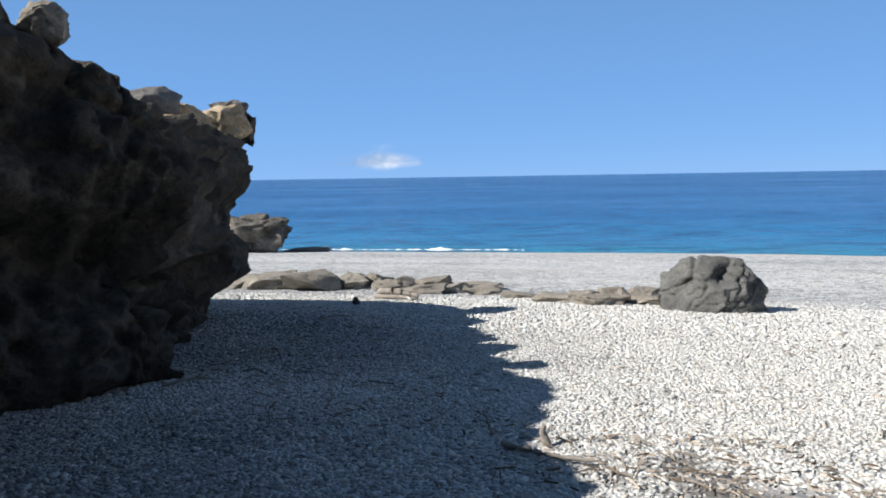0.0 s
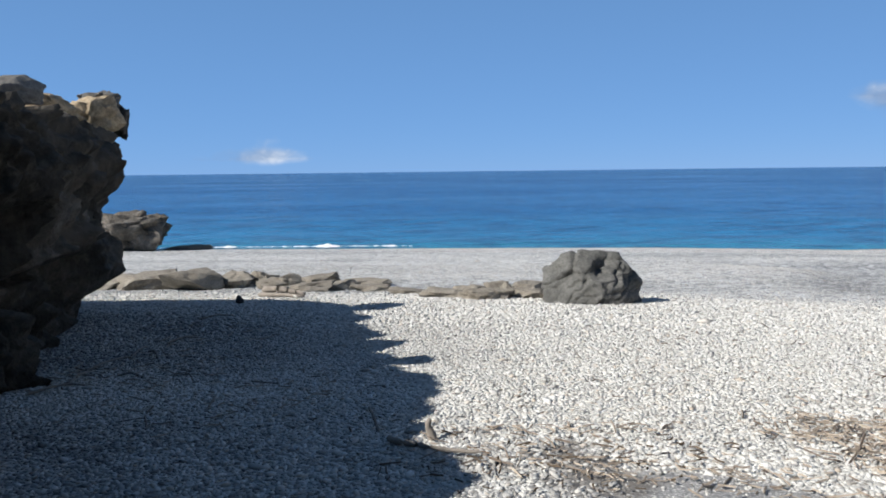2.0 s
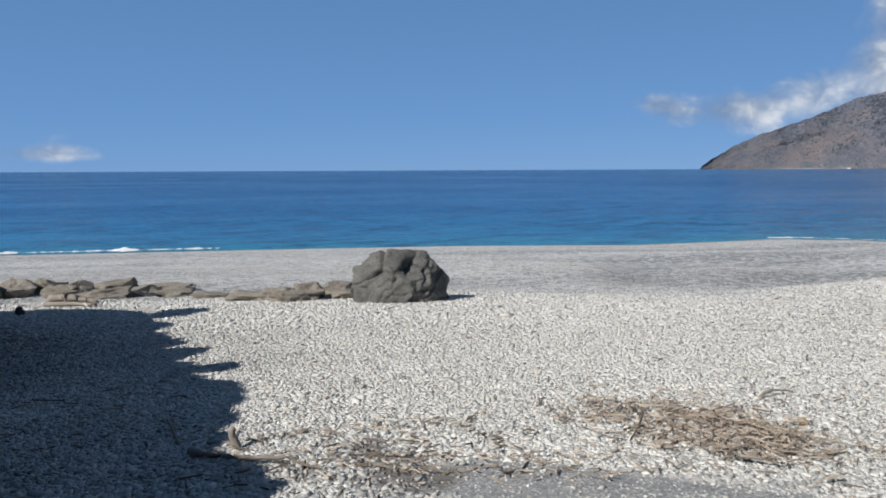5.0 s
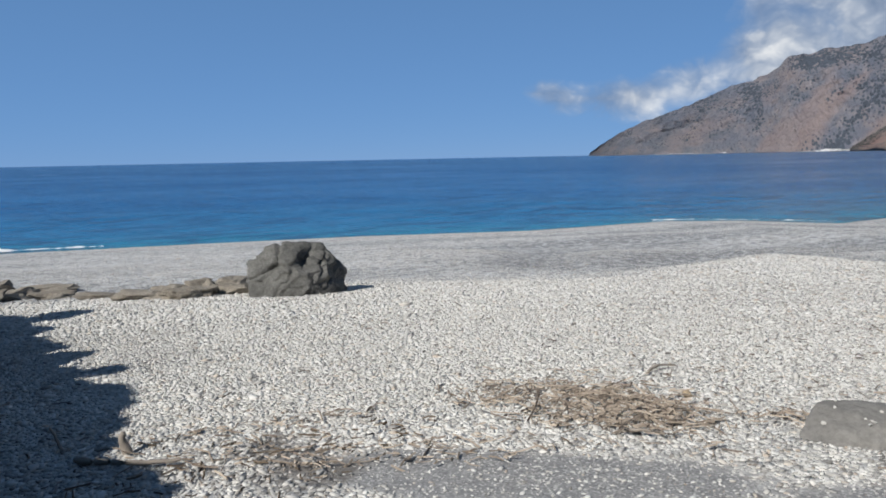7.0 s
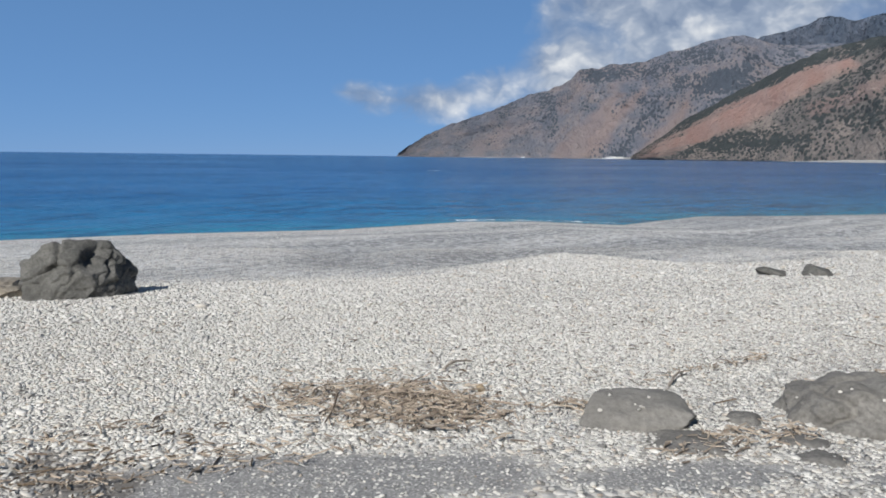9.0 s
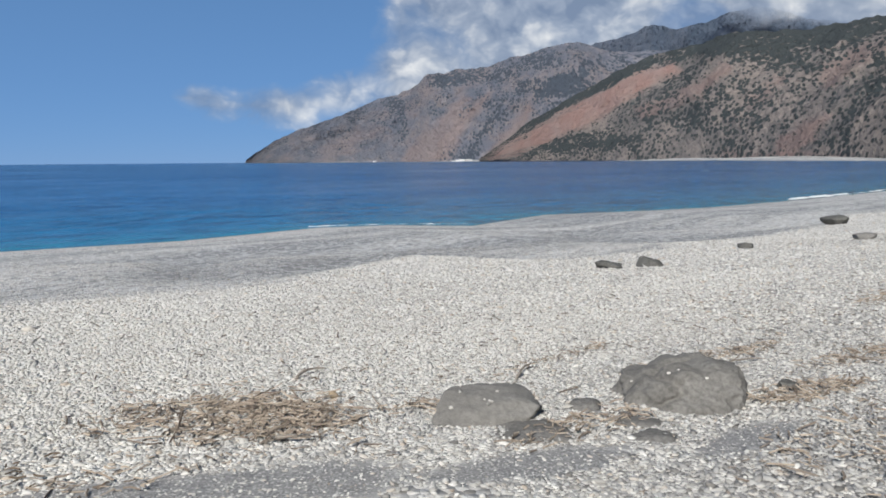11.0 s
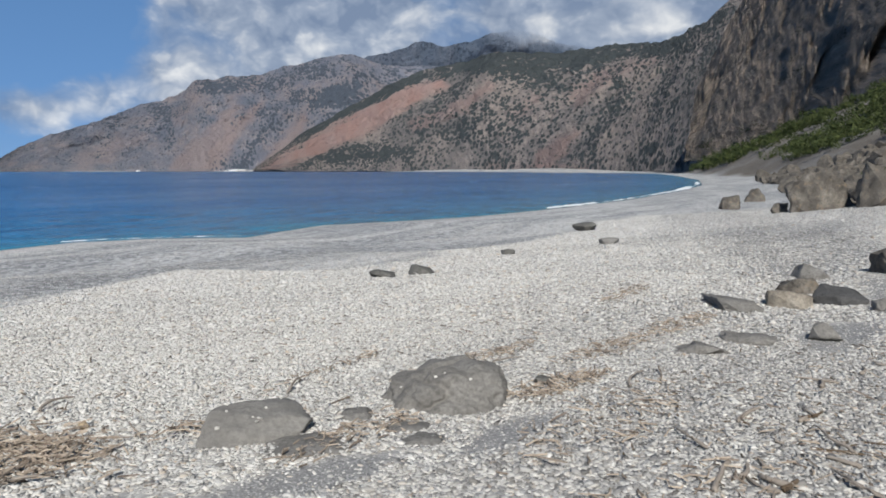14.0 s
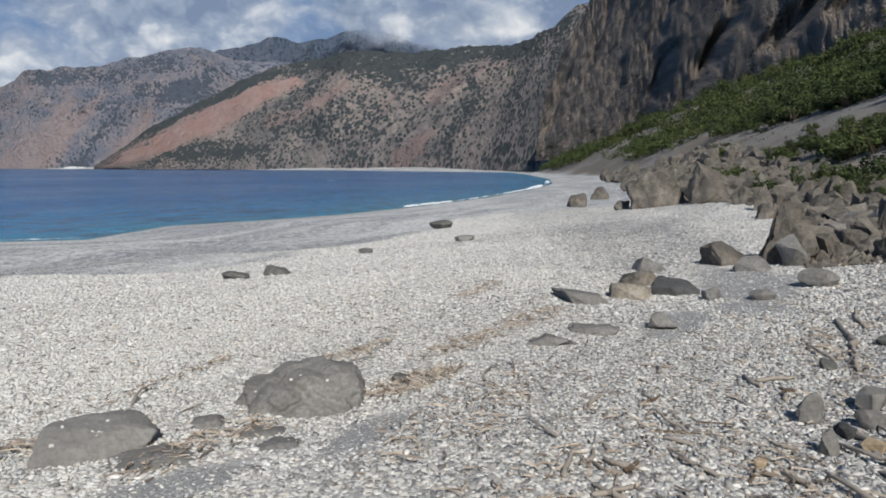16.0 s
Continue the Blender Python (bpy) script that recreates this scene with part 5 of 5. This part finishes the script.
for i in range(110):
    x = math.exp(rng.uniform(math.log(24), math.log(170)))
    y = float(np.interp(x, [24, 33, 38, 45, 60, 110], [-9.0, -9.5, -8.5, -9.0, -10, -17])) - abs(rng.gauss(0, 1)) * (1.5 + 0.16 * x)
    plant(rng.choice(shrubs), x, y, ground_at(x, y), rng.uniform(0.3, 0.65) * (0.6 + x / 60), "low olive shrub growing out of the rubble", "shrubs on the bank")
bank = 0
while bank < 46:
    a, r = rng.uniform(105.5, 114.5), rng.uniform(52, 105)
    x, y = r * math.sin(radians(a)), r * math.cos(radians(a))
    e = math.degrees(math.atan2(ground_at(x, y) - EYE, r))
    if 0.4 < e < 2.6 and float(fnoise(x, y, 9, 66)) > 0.47:
        plant(rng.choice(shrubs), x, y, ground_at(x, y), rng.uniform(0.9, 2.0), "green shrub growing on the grey scree", "shrubs on the bank")
        bank += 1
belt, V, F, base = [], [], [], 0
while len(belt) < 950:
    a, r = rng.uniform(90.5, 121), math.exp(rng.uniform(math.log(66), math.log(640)))
    x, y = r * math.sin(radians(a)), r * math.cos(radians(a))
    z = ground_at(x, y)
    e = math.degrees(math.atan2(z - EYE, r))
    if e > np.interp(a, [90, 95.7, 101.5, 107, 112, 121], [-0.3, 0.3, 1.9, 3.2, 4.6, 6]) and float(fnoise(x, y, 25, 61)) > (0.36 if a < 103 else 0.24):
        belt.append((r, x, y, z))
belt.sort()
for i, (r, x, y, z) in enumerate(belt):
    s = rng.uniform(1.6, 3.2) * (0.8 + r / 200)
    if i < 150:
        plant(rng.choice(shrubs), x, y, z, s, "dense green evergreen shrub on the slope below the crags", "green belt below the crags")
        continue
    me = [o for o in rng.choice(shrubs).children if o.name.startswith("crown")][0].data
    co = np.empty(len(me.vertices) * 3, np.float32)
    me.vertices.foreach_get("co", co)
    t = rng.uniform(0, 6.28)
    c, k = math.cos(t), math.sin(t)
    if r > 170:
        co = co.reshape(-1, 12)[::2].ravel()
    co = co.reshape(-1, 3) @ np.array([(c, k, 0), (-k, c, 0), (0, 0, rng.uniform(0.75, 1.05))]) * s + np.array([x, y, z - 0.1 * s])
    V.append(co)
    F.append(np.arange(len(co)).reshape(-1, 4) + base)
    base += len(co)
put("shrubs", mesh_of("shrubs", np.concatenate(V), np.concatenate(F), False), LEAVES, "dense green scrub covering the slope below the crags", "scrub", "stuff")
for ob in shrubs:
    for o in (*ob.children, ob):
        bpy.data.objects.remove(o)


# ---------------------------------------------------------------- driftwood, reeds and small things
def branch(name, points, radius, seed, material, label, category="driftwood", group="", parent=None, taper=0.45, sides=7):
    rng = random.Random(seed)
    p = smooth_line(points, 5 * len(points))
    crook = np.cumsum([[rng.gauss(0, 1) for _ in range(3)] for _ in p], axis=0) * 0.012 * np.linalg.norm(p[-1] - p[0])
    p = p + crook * np.array([1, 1, 0.25]) - crook.mean(axis=0) * np.array([1, 1, 0.25])
    verts, faces = [], []
    for i, c in enumerate(p):
        t = Vector(p[min(i + 1, len(p) - 1)] - p[max(i - 1, 0)]).normalized()
        a = t.orthogonal().normalized()
        b = t.cross(a)
        k = radius * (1 - (1 - taper) * i / (len(p) - 1)) * (0.25 if i in (0, len(p) - 1) else 1)
        for j in range(sides):
            s = 2 * math.pi * j / sides
            verts.append(Vector(c) + (a * math.cos(s) + b * math.sin(s)) * k * rng.uniform(0.92, 1.08))
    faces = grid_faces(len(p), sides, True)
    return put(name, mesh_of(name, verts, faces), material, label, category, group=group, parent=parent)


def on_ground(rows):
    return [(x, y, ground_at(x, y) + h) for x, y, h in rows]


branch("driftwood_log", on_ground([(0.42, 4.45, 0.03), (0.55, 4.3, 0.03), (0.72, 4.12, 0.035), (0.9, 4.06, 0.03)]), 0.022, 1, DRIFT, "pale weathered driftwood log on the pebbles")
branch("driftwood_stick", on_ground([(0.36, 4.62, 0.0), (0.36, 4.66, 0.05), (0.345, 4.68, 0.11), (0.335, 4.69, 0.15)]), 0.012, 2, DRIFT, "pale driftwood stick standing out of the pebbles")
branch("driftwood_stump", on_ground([(0.68, 4.4, 0.0), (0.66, 4.42, 0.08), (0.67, 4.42, 0.13)]), 0.03, 9, DRIFT, "short grey driftwood stump in the pebbles")
branch("driftwood_plank", on_ground([(-0.85, 13.0, 0.1), (-0.5, 12.75, 0.12), (-0.15, 12.5, 0.06)]), 0.07, 3, DRIFT, "broad light brown driftwood plank before the ledge", taper=0.6)
branch("driftwood_plank", on_ground([(-0.9, 12.8, 0.04), (-0.45, 12.5, 0.05), (-0.2, 12.35, 0.04)]), 0.04, 4, DRIFT, "broad light brown driftwood plank before the ledge")
for i, (x, y, a, s) in enumerate([(-1.75, 6.9, 60, 0.5), (-1.6, 7.4, 75, 0.35), (-1.85, 6.4, 80, 0.4), (-1.3, 7.9, 45, 0.4), (-1.2, 9.8, 35, 0.45), (-1.45, 7.2, 120, 0.3), (-1.9, 6.0, 20, 0.4), (-1.45, 6.3, 160, 0.25)]):
    c, k = math.cos(radians(a)) * s / 2, math.sin(radians(a)) * s / 2
    branch("fallen_branch", on_ground([(x - c, y - k, 0.02), (x, y + 0.04, 0.05), (x + c, y + k, 0.03)]), 0.014, 20 + i, DRIFT, "thin bleached branch lying in the cliff's shade", group="branches below the cliff")
for i, (x, y, a, s, r) in enumerate([(3.45, -1.2, 40, 0.35, 0.02), (4.1, -1.7, 15, 0.4, 0.018), (4.5, -1.95, 30, 0.45, 0.02), (4.8, -2.2, 10, 0.4, 0.016), (3.9, -1.35, 60, 0.35, 0.014), (4.4, -1.0, 25, 0.4, 0.013), (5.1, -1.0, 20, 0.5, 0.012), (6.7, -2.7, -15, 0.9, 0.02),
                                      (7.0, -2.5, 0, 0.8, 0.015), (4.9, -0.2, 30, 0.4, 0.013), (6.2, 0.2, -5, 0.5, 0.012), (5.3, 2.6, 5, 0.5, 0.012), (6.4, 1.3, -20, 0.6, 0.012), (3.2, 3.0, -40, 0.35, 0.012), (4.3, 3.9, 0, 0.3, 0.013)]):
    c, k = math.cos(radians(a)) * s / 2, math.sin(radians(a)) * s / 2
    branch("driftwood_stick", on_ground([(x - c, y - k, 0.02), (x - c * 0.2, y + 0.03, 0.045), (x + c, y + k, 0.025)]), r, 40 + i, DRIFT, "bleached driftwood stick on the shingle", group="driftwood sticks")
for i, (x, y, a, s, r) in enumerate([(4.75, -2.05, 12, 0.5, 0.026), (4.95, -2.35, 28, 0.4, 0.03), (4.45, -2.2, -5, 0.45, 0.022), (5.2, -2.5, 15, 0.4, 0.035), (4.15, -2.0, 35, 0.35, 0.018), (7.6, -2.95, -12, 1.3, 0.03), (8.2, -3.3, -16, 0.9, 0.024), (3.75, -1.5, 8, 0.55, 0.03), (6.1, -1.75, 5, 0.35, 0.02), (5.5, -0.55, -25, 0.4, 0.016), (4.35, -0.35, -10, 0.5, 0.018)]):
    c, k = math.cos(radians(a)) * s / 2, math.sin(radians(a)) * s / 2
    branch("driftwood_log", on_ground([(x - c, y - k, r * 0.7), (x - c * 0.2, y + 0.02, r), (x + c, y + k, r * 0.8)]), r, 80 + i, DRIFT, "grey weathered driftwood log on the pebble bank", group="driftwood on the bank", taper=0.7)
rng = random.Random(31)
for i in range(34):
    x = rng.uniform(3.5, 7.5)
    y = -0.3 * (x - 3.5) - abs(rng.gauss(0, 0.75)) - 0.15
    a, s, r = radians(rng.gauss(5, 40)), rng.uniform(0.07, 0.3), rng.uniform(0.008, 0.02)
    c, k = math.cos(a) * s / 2, math.sin(a) * s / 2
    branch("driftwood_piece", on_ground([(x - c, y - k, r), (x - c * 0.3, y + rng.uniform(-0.02, 0.03), r * 1.3), (x + c, y + k, r)]), r, 120 + i, BARK if i % 5 == 0 else DRIFT, "short weathered piece of driftwood on the pebble bank", group="driftwood pieces on the bank", taper=0.6)
for i, (x, y, s, m) in enumerate([(4.85, -1.95, 0.14, BLACKROCK), (5.0, -2.15, 0.18, GREYROCK), (4.6, -2.0, 0.12, OCHRE), (5.35, -2.3, 0.22, GREYROCK), (4.4, -1.35, 0.09, OCHRE), (6.4, -2.4, 0.13, DARKROCK), (7.1, -3.1, 0.16, DARKROCK), (3.75, -0.9, 0.08, GREYROCK)]):
    crag_rock(x, y, (s, s * 0.8, s * 0.6), 400 + i, m, "fist-sized stone among the driftwood on the bank", group="stones on the bank", points=18, cuts=2, turn=40 * i)
rock(-1.12, 11.8, (0.12, 0.1, 0.13), 55, BLACKROCK, "small black stone at the shadow's edge", detail=3)
rock(4.0, 3.41, (0.075, 0.06, 0.05), 56, OCHRE, "small round orange stone beside the reeds", detail=3)


def reeds(name, spots, seed, label, parent=None, material=None):
    """Loose dry stalks, as one heap: rows of x, y, radius across, radius along, turn and count."""
    r = np.random.default_rng(seed)
    V, F, base = [], [], 0
    for cx, cy, rx, ry, turn, count in spots:
        a, k = r.uniform(0, 2 * np.pi, count), np.sqrt(r.uniform(0, 1, count)) * r.uniform(0.6, 1.1, count)
        u, v = np.cos(a) * k * rx, np.sin(a) * k * ry
        c, s = math.cos(radians(turn)), math.sin(radians(turn))
        x, y = cx + u * c - v * s, cy + u * s + v * c
        z = height(x, y) + r.uniform(0.0, 0.035, count)
        way = r.uniform(0, np.pi, count) if ry > 0.38 else r.normal(radians(turn + 10), 0.9, count)
        ln, th = r.lognormal(-3.3 if material is None else -3.8, 0.5, count), r.uniform(0.003, 0.0072, count)
        t = np.stack([np.cos(way), np.sin(way), r.normal(0, 0.16, count)], -1)
        w = np.stack([-np.sin(way), np.cos(way), 0 * way], -1) * th[:, None]
        up = np.array([0, 0, 1.0]) * th[:, None]
        o = np.stack([x, y, z], -1)
        bend = np.stack([-np.sin(way), np.cos(way), 0.4 + 0 * way], -1) * (ln * r.normal(0, 0.16, count))[:, None]
        rings = []
        for f, g in ((-1, 0), (0, 1), (1, 0)):
            m = o + t * (ln * f)[:, None] + bend * g
            rings += [m + w, m + up * 1.2, m - w]
        V.append(np.stack(rings, 1).reshape(-1, 3))
        quad = np.array([(i * 3 + j, i * 3 + (j + 1) % 3, i * 3 + 3 + (j + 1) % 3, i * 3 + 3 + j) for i in range(2) for j in range(3)])
        F.append((quad[None] + (np.arange(count) * 9)[:, None, None]).reshape(-1, 4) + base)
        base += count * 9
    return put(name, mesh_of(name, np.concatenate(V), np.concatenate(F), False), material or STRAW, label, "dry reeds", "stuff", parent=parent)


reeds("reed_heap", [(3.38, 3.52, 0.78, 0.55, -62, 620), (3.45, 3.45, 0.45, 0.4, -62, 260), (2.95, 4.15, 0.4, 0.39, -20, 90), (3.4, 3.6, 1.1, 0.8, -62, 160)], 1, "heap of broken tan dry reeds on the shingle")
reeds("reed_litter", [(1.2, 4.05, 0.8, 0.37, -15, 60), (1.9, 3.55, 1.1, 0.28, -25, 110), (1.5, 4.4, 0.8, 0.12, -10, 60), (4.4, 2.6, 0.6, 0.15, -40, 120), (4.4, 1.75, 0.7, 0.2, -20, 130), (5.9, 0.75, 0.7, 0.2, -25, 240), (6.6, 1.5, 1.0, 0.15, -20, 140),
                      (7.4, 0.5, 1.0, 0.2, -25, 170), (8.6, -0.1, 0.9, 0.25, -25, 200), (5.8, 2.6, 1.0, 0.12, -15, 70), (10.6, 0.6, 0.9, 0.2, -15, 120), (4.2, -1.5, 1.1, 0.35, 10, 130), (3.7, -0.2, 0.8, 0.5, 0, 90), (7.0, -2.6, 1.2, 0.3, -5, 120), (5.2, -1.6, 2.6, 1.3, -15, 120), (4.0, -0.6, 1.3, 0.8, 0, 90), (7.5, -2.4, 2.2, 0.8, -12, 80), (9.0, -3.6, 2.4, 0.9, -15, 90), (5.2, 0.3, 1.2, 0.4, -20, 160), (-1.4, 6.6, 1.0, 0.8, 10, 140), (-0.6, 5.6, 1.2, 0.8, 20, 110), (-0.9, 8.5, 1.0, 1.2, 30, 90)], 2, "strand line of scattered dry reeds and twigs")


reeds("twig_litter", [(1.3, 3.85, 1.0, 0.42, -14, 60), (1.0, 3.7, 0.7, 0.4, -10, 30), (2.1, 3.9, 0.5, 0.2, -25, 25), (-1.3, 6.8, 0.9, 0.9, 30, 30), (-0.6, 5.4, 1.2, 0.9, 20, 24), (0.2, 4.6, 0.9, 0.6, -30, 24), (4.0, 5.5, 4.0, 3.0, -20, 150), (7.0, 2.8, 4.0, 1.6, -20, 150), (6.0, -1.0, 3.0, 1.3, -15, 170), (10.0, 0.5, 4.0, 1.5, -15, 120)], 7, "dark twigs, bark and plant litter on the pebbles", material=BARK)


# ---------------------------------------------------------------- pebbles
def ico():
    t = (1 + 5 ** 0.5) / 2
    v = np.array([(-1, t, 0), (1, t, 0), (-1, -t, 0), (1, -t, 0), (0, -1, t), (0, 1, t), (0, -1, -t), (0, 1, -t), (t, 0, -1), (t, 0, 1), (-t, 0, -1), (-t, 0, 1)], float)
    f = np.array([0, 11, 5, 0, 5, 1, 0, 1, 7, 0, 7, 10, 0, 10, 11, 1, 5, 9, 5, 11, 4, 11, 10, 2, 10, 7, 6, 7, 1, 8, 3, 9, 4, 3, 4, 2, 3, 2, 6, 3, 6, 8, 3, 8, 9, 4, 9, 5, 2, 4, 11, 6, 2, 10, 8, 6, 7, 9, 8, 1]).reshape(-1, 3)
    return v / np.linalg.norm(v[0]), f


ICO_V, ICO_F = ico()
OCT_V = np.array([(1, 0, 0), (0, 1, 0), (-1, 0, 0), (0, -1, 0), (0, 0, 1), (0, 0, -1)], float) * 1.12
OCT_F = np.array([(0, 1, 4), (1, 2, 4), (2, 3, 4), (3, 0, 4), (1, 0, 5), (2, 1, 5), (3, 2, 5), (0, 3, 5)])
PICK = (2.2, 3.3, 0.6, 2.1)  # the stretch of plan whose pebbles are single objects


def pebble_field(inner, outer, step, size, seed):
    r = np.random.default_rng(seed)
    g = np.arange(-outer, outer, step)
    x, y = [q.ravel() + r.uniform(-0.45, 0.45, q.size) * step for q in np.meshgrid(g, g)]
    rad, az = np.hypot(x, y), np.degrees(np.arctan2(x, y))
    keep = (rad > inner) & (rad < outer) & (az > -33) & (az < 118) & ((x > -3.2) | (y > 10.5))
    x, y, rad = x[keep], y[keep], rad[keep]
    d = inland(x, y)
    sand = sandiness(x, y, d)
    keep = (d > 1.0) & (r.uniform(0, 1, len(x)) > np.maximum(sand * 0.62, np.maximum(0.42 * swash(x, y, d), 0.5 * debris(x, y)))) & ~((x > PICK[0]) & (x < PICK[1]) & (y > PICK[2]) & (y < PICK[3]) & (rad < 3.75))
    return x[keep], y[keep], d[keep]


def build_pebbles(inner, outer, step, size, seed, base=(ICO_V, ICO_F)):
    x, y, d = pebble_field(inner, outer, step, size, seed)
    r = np.random.default_rng(seed + 50)
    n = len(x)
    s = size * r.lognormal(0, 0.3, n) * np.interp(sandiness(x, y, d), [0, 1], [1.0, 0.6]) * (1 - 0.3 * swash(x, y, d))
    axes = np.stack([s * r.uniform(0.95, 1.75, n), s * r.uniform(0.6, 1.0, n), s * r.uniform(0.32, 0.56, n) * (1.0 if inner < 10 else 0.75)], -1)
    k = len(base[0])
    v = base[0][None] * (1 + r.normal(0, 0.09, (n, k, 1))) * axes[:, None, :]
    yaw, lean = r.uniform(0, 2 * np.pi, n), r.normal(0, 0.23, n)
    c, k = np.cos(lean)[:, None], np.sin(lean)[:, None]
    v = np.stack([v[..., 0] * c - v[..., 2] * k, v[..., 1], v[..., 0] * k + v[..., 2] * c], -1)
    c, k = np.cos(yaw)[:, None], np.sin(yaw)[:, None]
    v = np.stack([v[..., 0] * c - v[..., 1] * k, v[..., 0] * k + v[..., 1] * c, v[..., 2]], -1)
    z = height(x, y, d) + s * r.uniform(0.0, 0.27, n)
    v = v + np.stack([x, y, z], -1)[:, None]
    f = (base[1][None] + (np.arange(n) * len(base[0]))[:, None, None]).reshape(-1, 3)
    me = mesh_of("pebbles", v.reshape(-1, 3), f)
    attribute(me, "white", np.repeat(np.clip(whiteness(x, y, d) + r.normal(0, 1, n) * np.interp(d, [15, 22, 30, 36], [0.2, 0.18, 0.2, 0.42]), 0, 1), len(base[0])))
    return put("pebbles", me, PEBBLE, "rounded white and grey beach pebbles", kind="stuff", parent=GROUND)


build_pebbles(2.6, 4.6, 0.027, 0.0132, 1)
build_pebbles(4.6, 8.5, 0.0275, 0.0132, 5, (OCT_V, OCT_F))
build_pebbles(8.5, 13.0, 0.038, 0.0185, 2, (OCT_V, OCT_F))
build_pebbles(13.0, 23.0, 0.07, 0.0235, 3, (OCT_V, OCT_F))
build_pebbles(23.0, 40.0, 0.16, 0.029, 4, (OCT_V, OCT_F))

# the nearest pebbles, one by one
rng = np.random.default_rng(77)
shapes = []
for i in range(8):
    v = ICO_V * (1 + rng.normal(0, 0.09, (12, 1))) * np.array([0.021, 0.0145, 0.0095]) * rng.uniform(0.75, 1.3)
    me = mesh_of("pebble", v, ICO_F)
    me.materials.append(PEBBLE)
    attribute(me, "white", np.full(12, (0.3, 0.5, 0.65, 0.8, 0.9, 1.0, 0.95, 0.7)[i]))
    shapes.append(me)
for i in range(300):
    x, y = rng.uniform(PICK[0], PICK[1]), rng.uniform(PICK[2], PICK[3])
    ob = new("pebble", shapes[i % 8])
    ob.parent = GROUND
    ob.matrix_world = pose(x, y, ground_at(x, y) + 0.006, rng.normal(0, 14), rng.normal(0, 14), rng.uniform(0, 360))


def scree_stones(count, seed):
    """Loose broken stones on the bank and the talus."""
    r = np.random.default_rng(seed)
    x = np.exp(r.uniform(np.log(12), np.log(190), count))
    line = np.interp(x, [12, 16, 20, 27, 33, 38, 45, 60, 190], [-4.0, -5.0, -6.2, -7.6, -7.5, -6.0, -6.5, -7.2, -20])
    y = line - np.abs(r.normal(0, 1, count)) * (1.0 + 0.11 * x)
    keep = (height(x, y) < EYE + 0.012 * x + 0.03 * np.clip(x - 60, 0, None)) | (r.uniform(0, 1, count) < 0.12)
    x, y = x[keep], y[keep]
    count = len(x)
    s = (0.025 + 0.0011 * x) * r.lognormal(0, 0.5, count)
    k = len(OCT_V)
    v = OCT_V[None] * (1 + r.normal(0, 0.2, (count, k, 1))) * (s[:, None] * r.uniform(0.7, 1.3, (count, 3)))[:, None, :]
    yaw = r.uniform(0, 2 * np.pi, count)
    c, q = np.cos(yaw)[:, None], np.sin(yaw)[:, None]
    v = np.stack([v[..., 0] * c - v[..., 1] * q, v[..., 0] * q + v[..., 1] * c, v[..., 2]], -1) + np.stack([x, y, height(x, y) + s * 0.2], -1)[:, None]
    f = (OCT_F[None] + (np.arange(count) * k)[:, None, None]).reshape(-1, 3)
    put("scree_stones", mesh_of("scree_stones", v.reshape(-1, 3), f, False), BANKROCK, "loose broken brown stones on the talus", kind="stuff", parent=GROUND)


scree_stones(18000, 9)

# ---------------------------------------------------------------- the far village
PLASTER = Nodes("white_plaster", 0.9, 0.2)
PLASTER = PLASTER.done(PLASTER.ramp(PLASTER.noise(0.6, 3), [(0.3, (0.68, 0.67, 0.64)), (0.7, (0.8, 0.79, 0.77))]))
PANE = Nodes("dark_window", 0.2, 0.5)
PANE = PANE.done((0.03, 0.035, 0.04))


def box(bm, sx, sy, sz, at):
    geo = bmesh.ops.create_cube(bm, size=1.0)
    bmesh.ops.transform(bm, matrix=Matrix.Translation(at) @ Matrix.Diagonal((sx, sy, sz, 1)), verts=geo["verts"])


def build_house(x, y, w, d, h, turn):
    root = tagged(new("house"), "white flat-roofed house on the far shore", "house", "far village")
    bm = bmesh.new()
    box(bm, w, d, h, (0, 0, h / 2))
    part("wall", bm, PLASTER, root)
    bm = bmesh.new()
    box(bm, w + 0.5, d + 0.5, 0.35, (0, 0, h + 0.175))
    part("roof", bm, PLASTER, root)
    for k in range(int(w // 5)):
        bm = bmesh.new()
        box(bm, 1.4, 0.2, 1.5, (-w / 2 + 2.5 + 5 * k, -d / 2 - 0.05, h * 0.6))
        part("window", bm, PANE, root)
    root.matrix_world = pose(x, y, ground_at(x, y) - 0.3, 0, 0, turn)


for a, r, w, d, h in [(57.05, 2845, 16, 9, 7), (57.35, 2835, 22, 10, 8.5), (57.75, 2830, 14, 9, 6), (58.0, 2820, 10, 8, 5), (50.9, 3005, 12, 9, 9), (56.7, 2850, 9, 7, 4.5)]:
    build_house(r * math.sin(radians(a)), r * math.cos(radians(a)), w, d, h, -a)
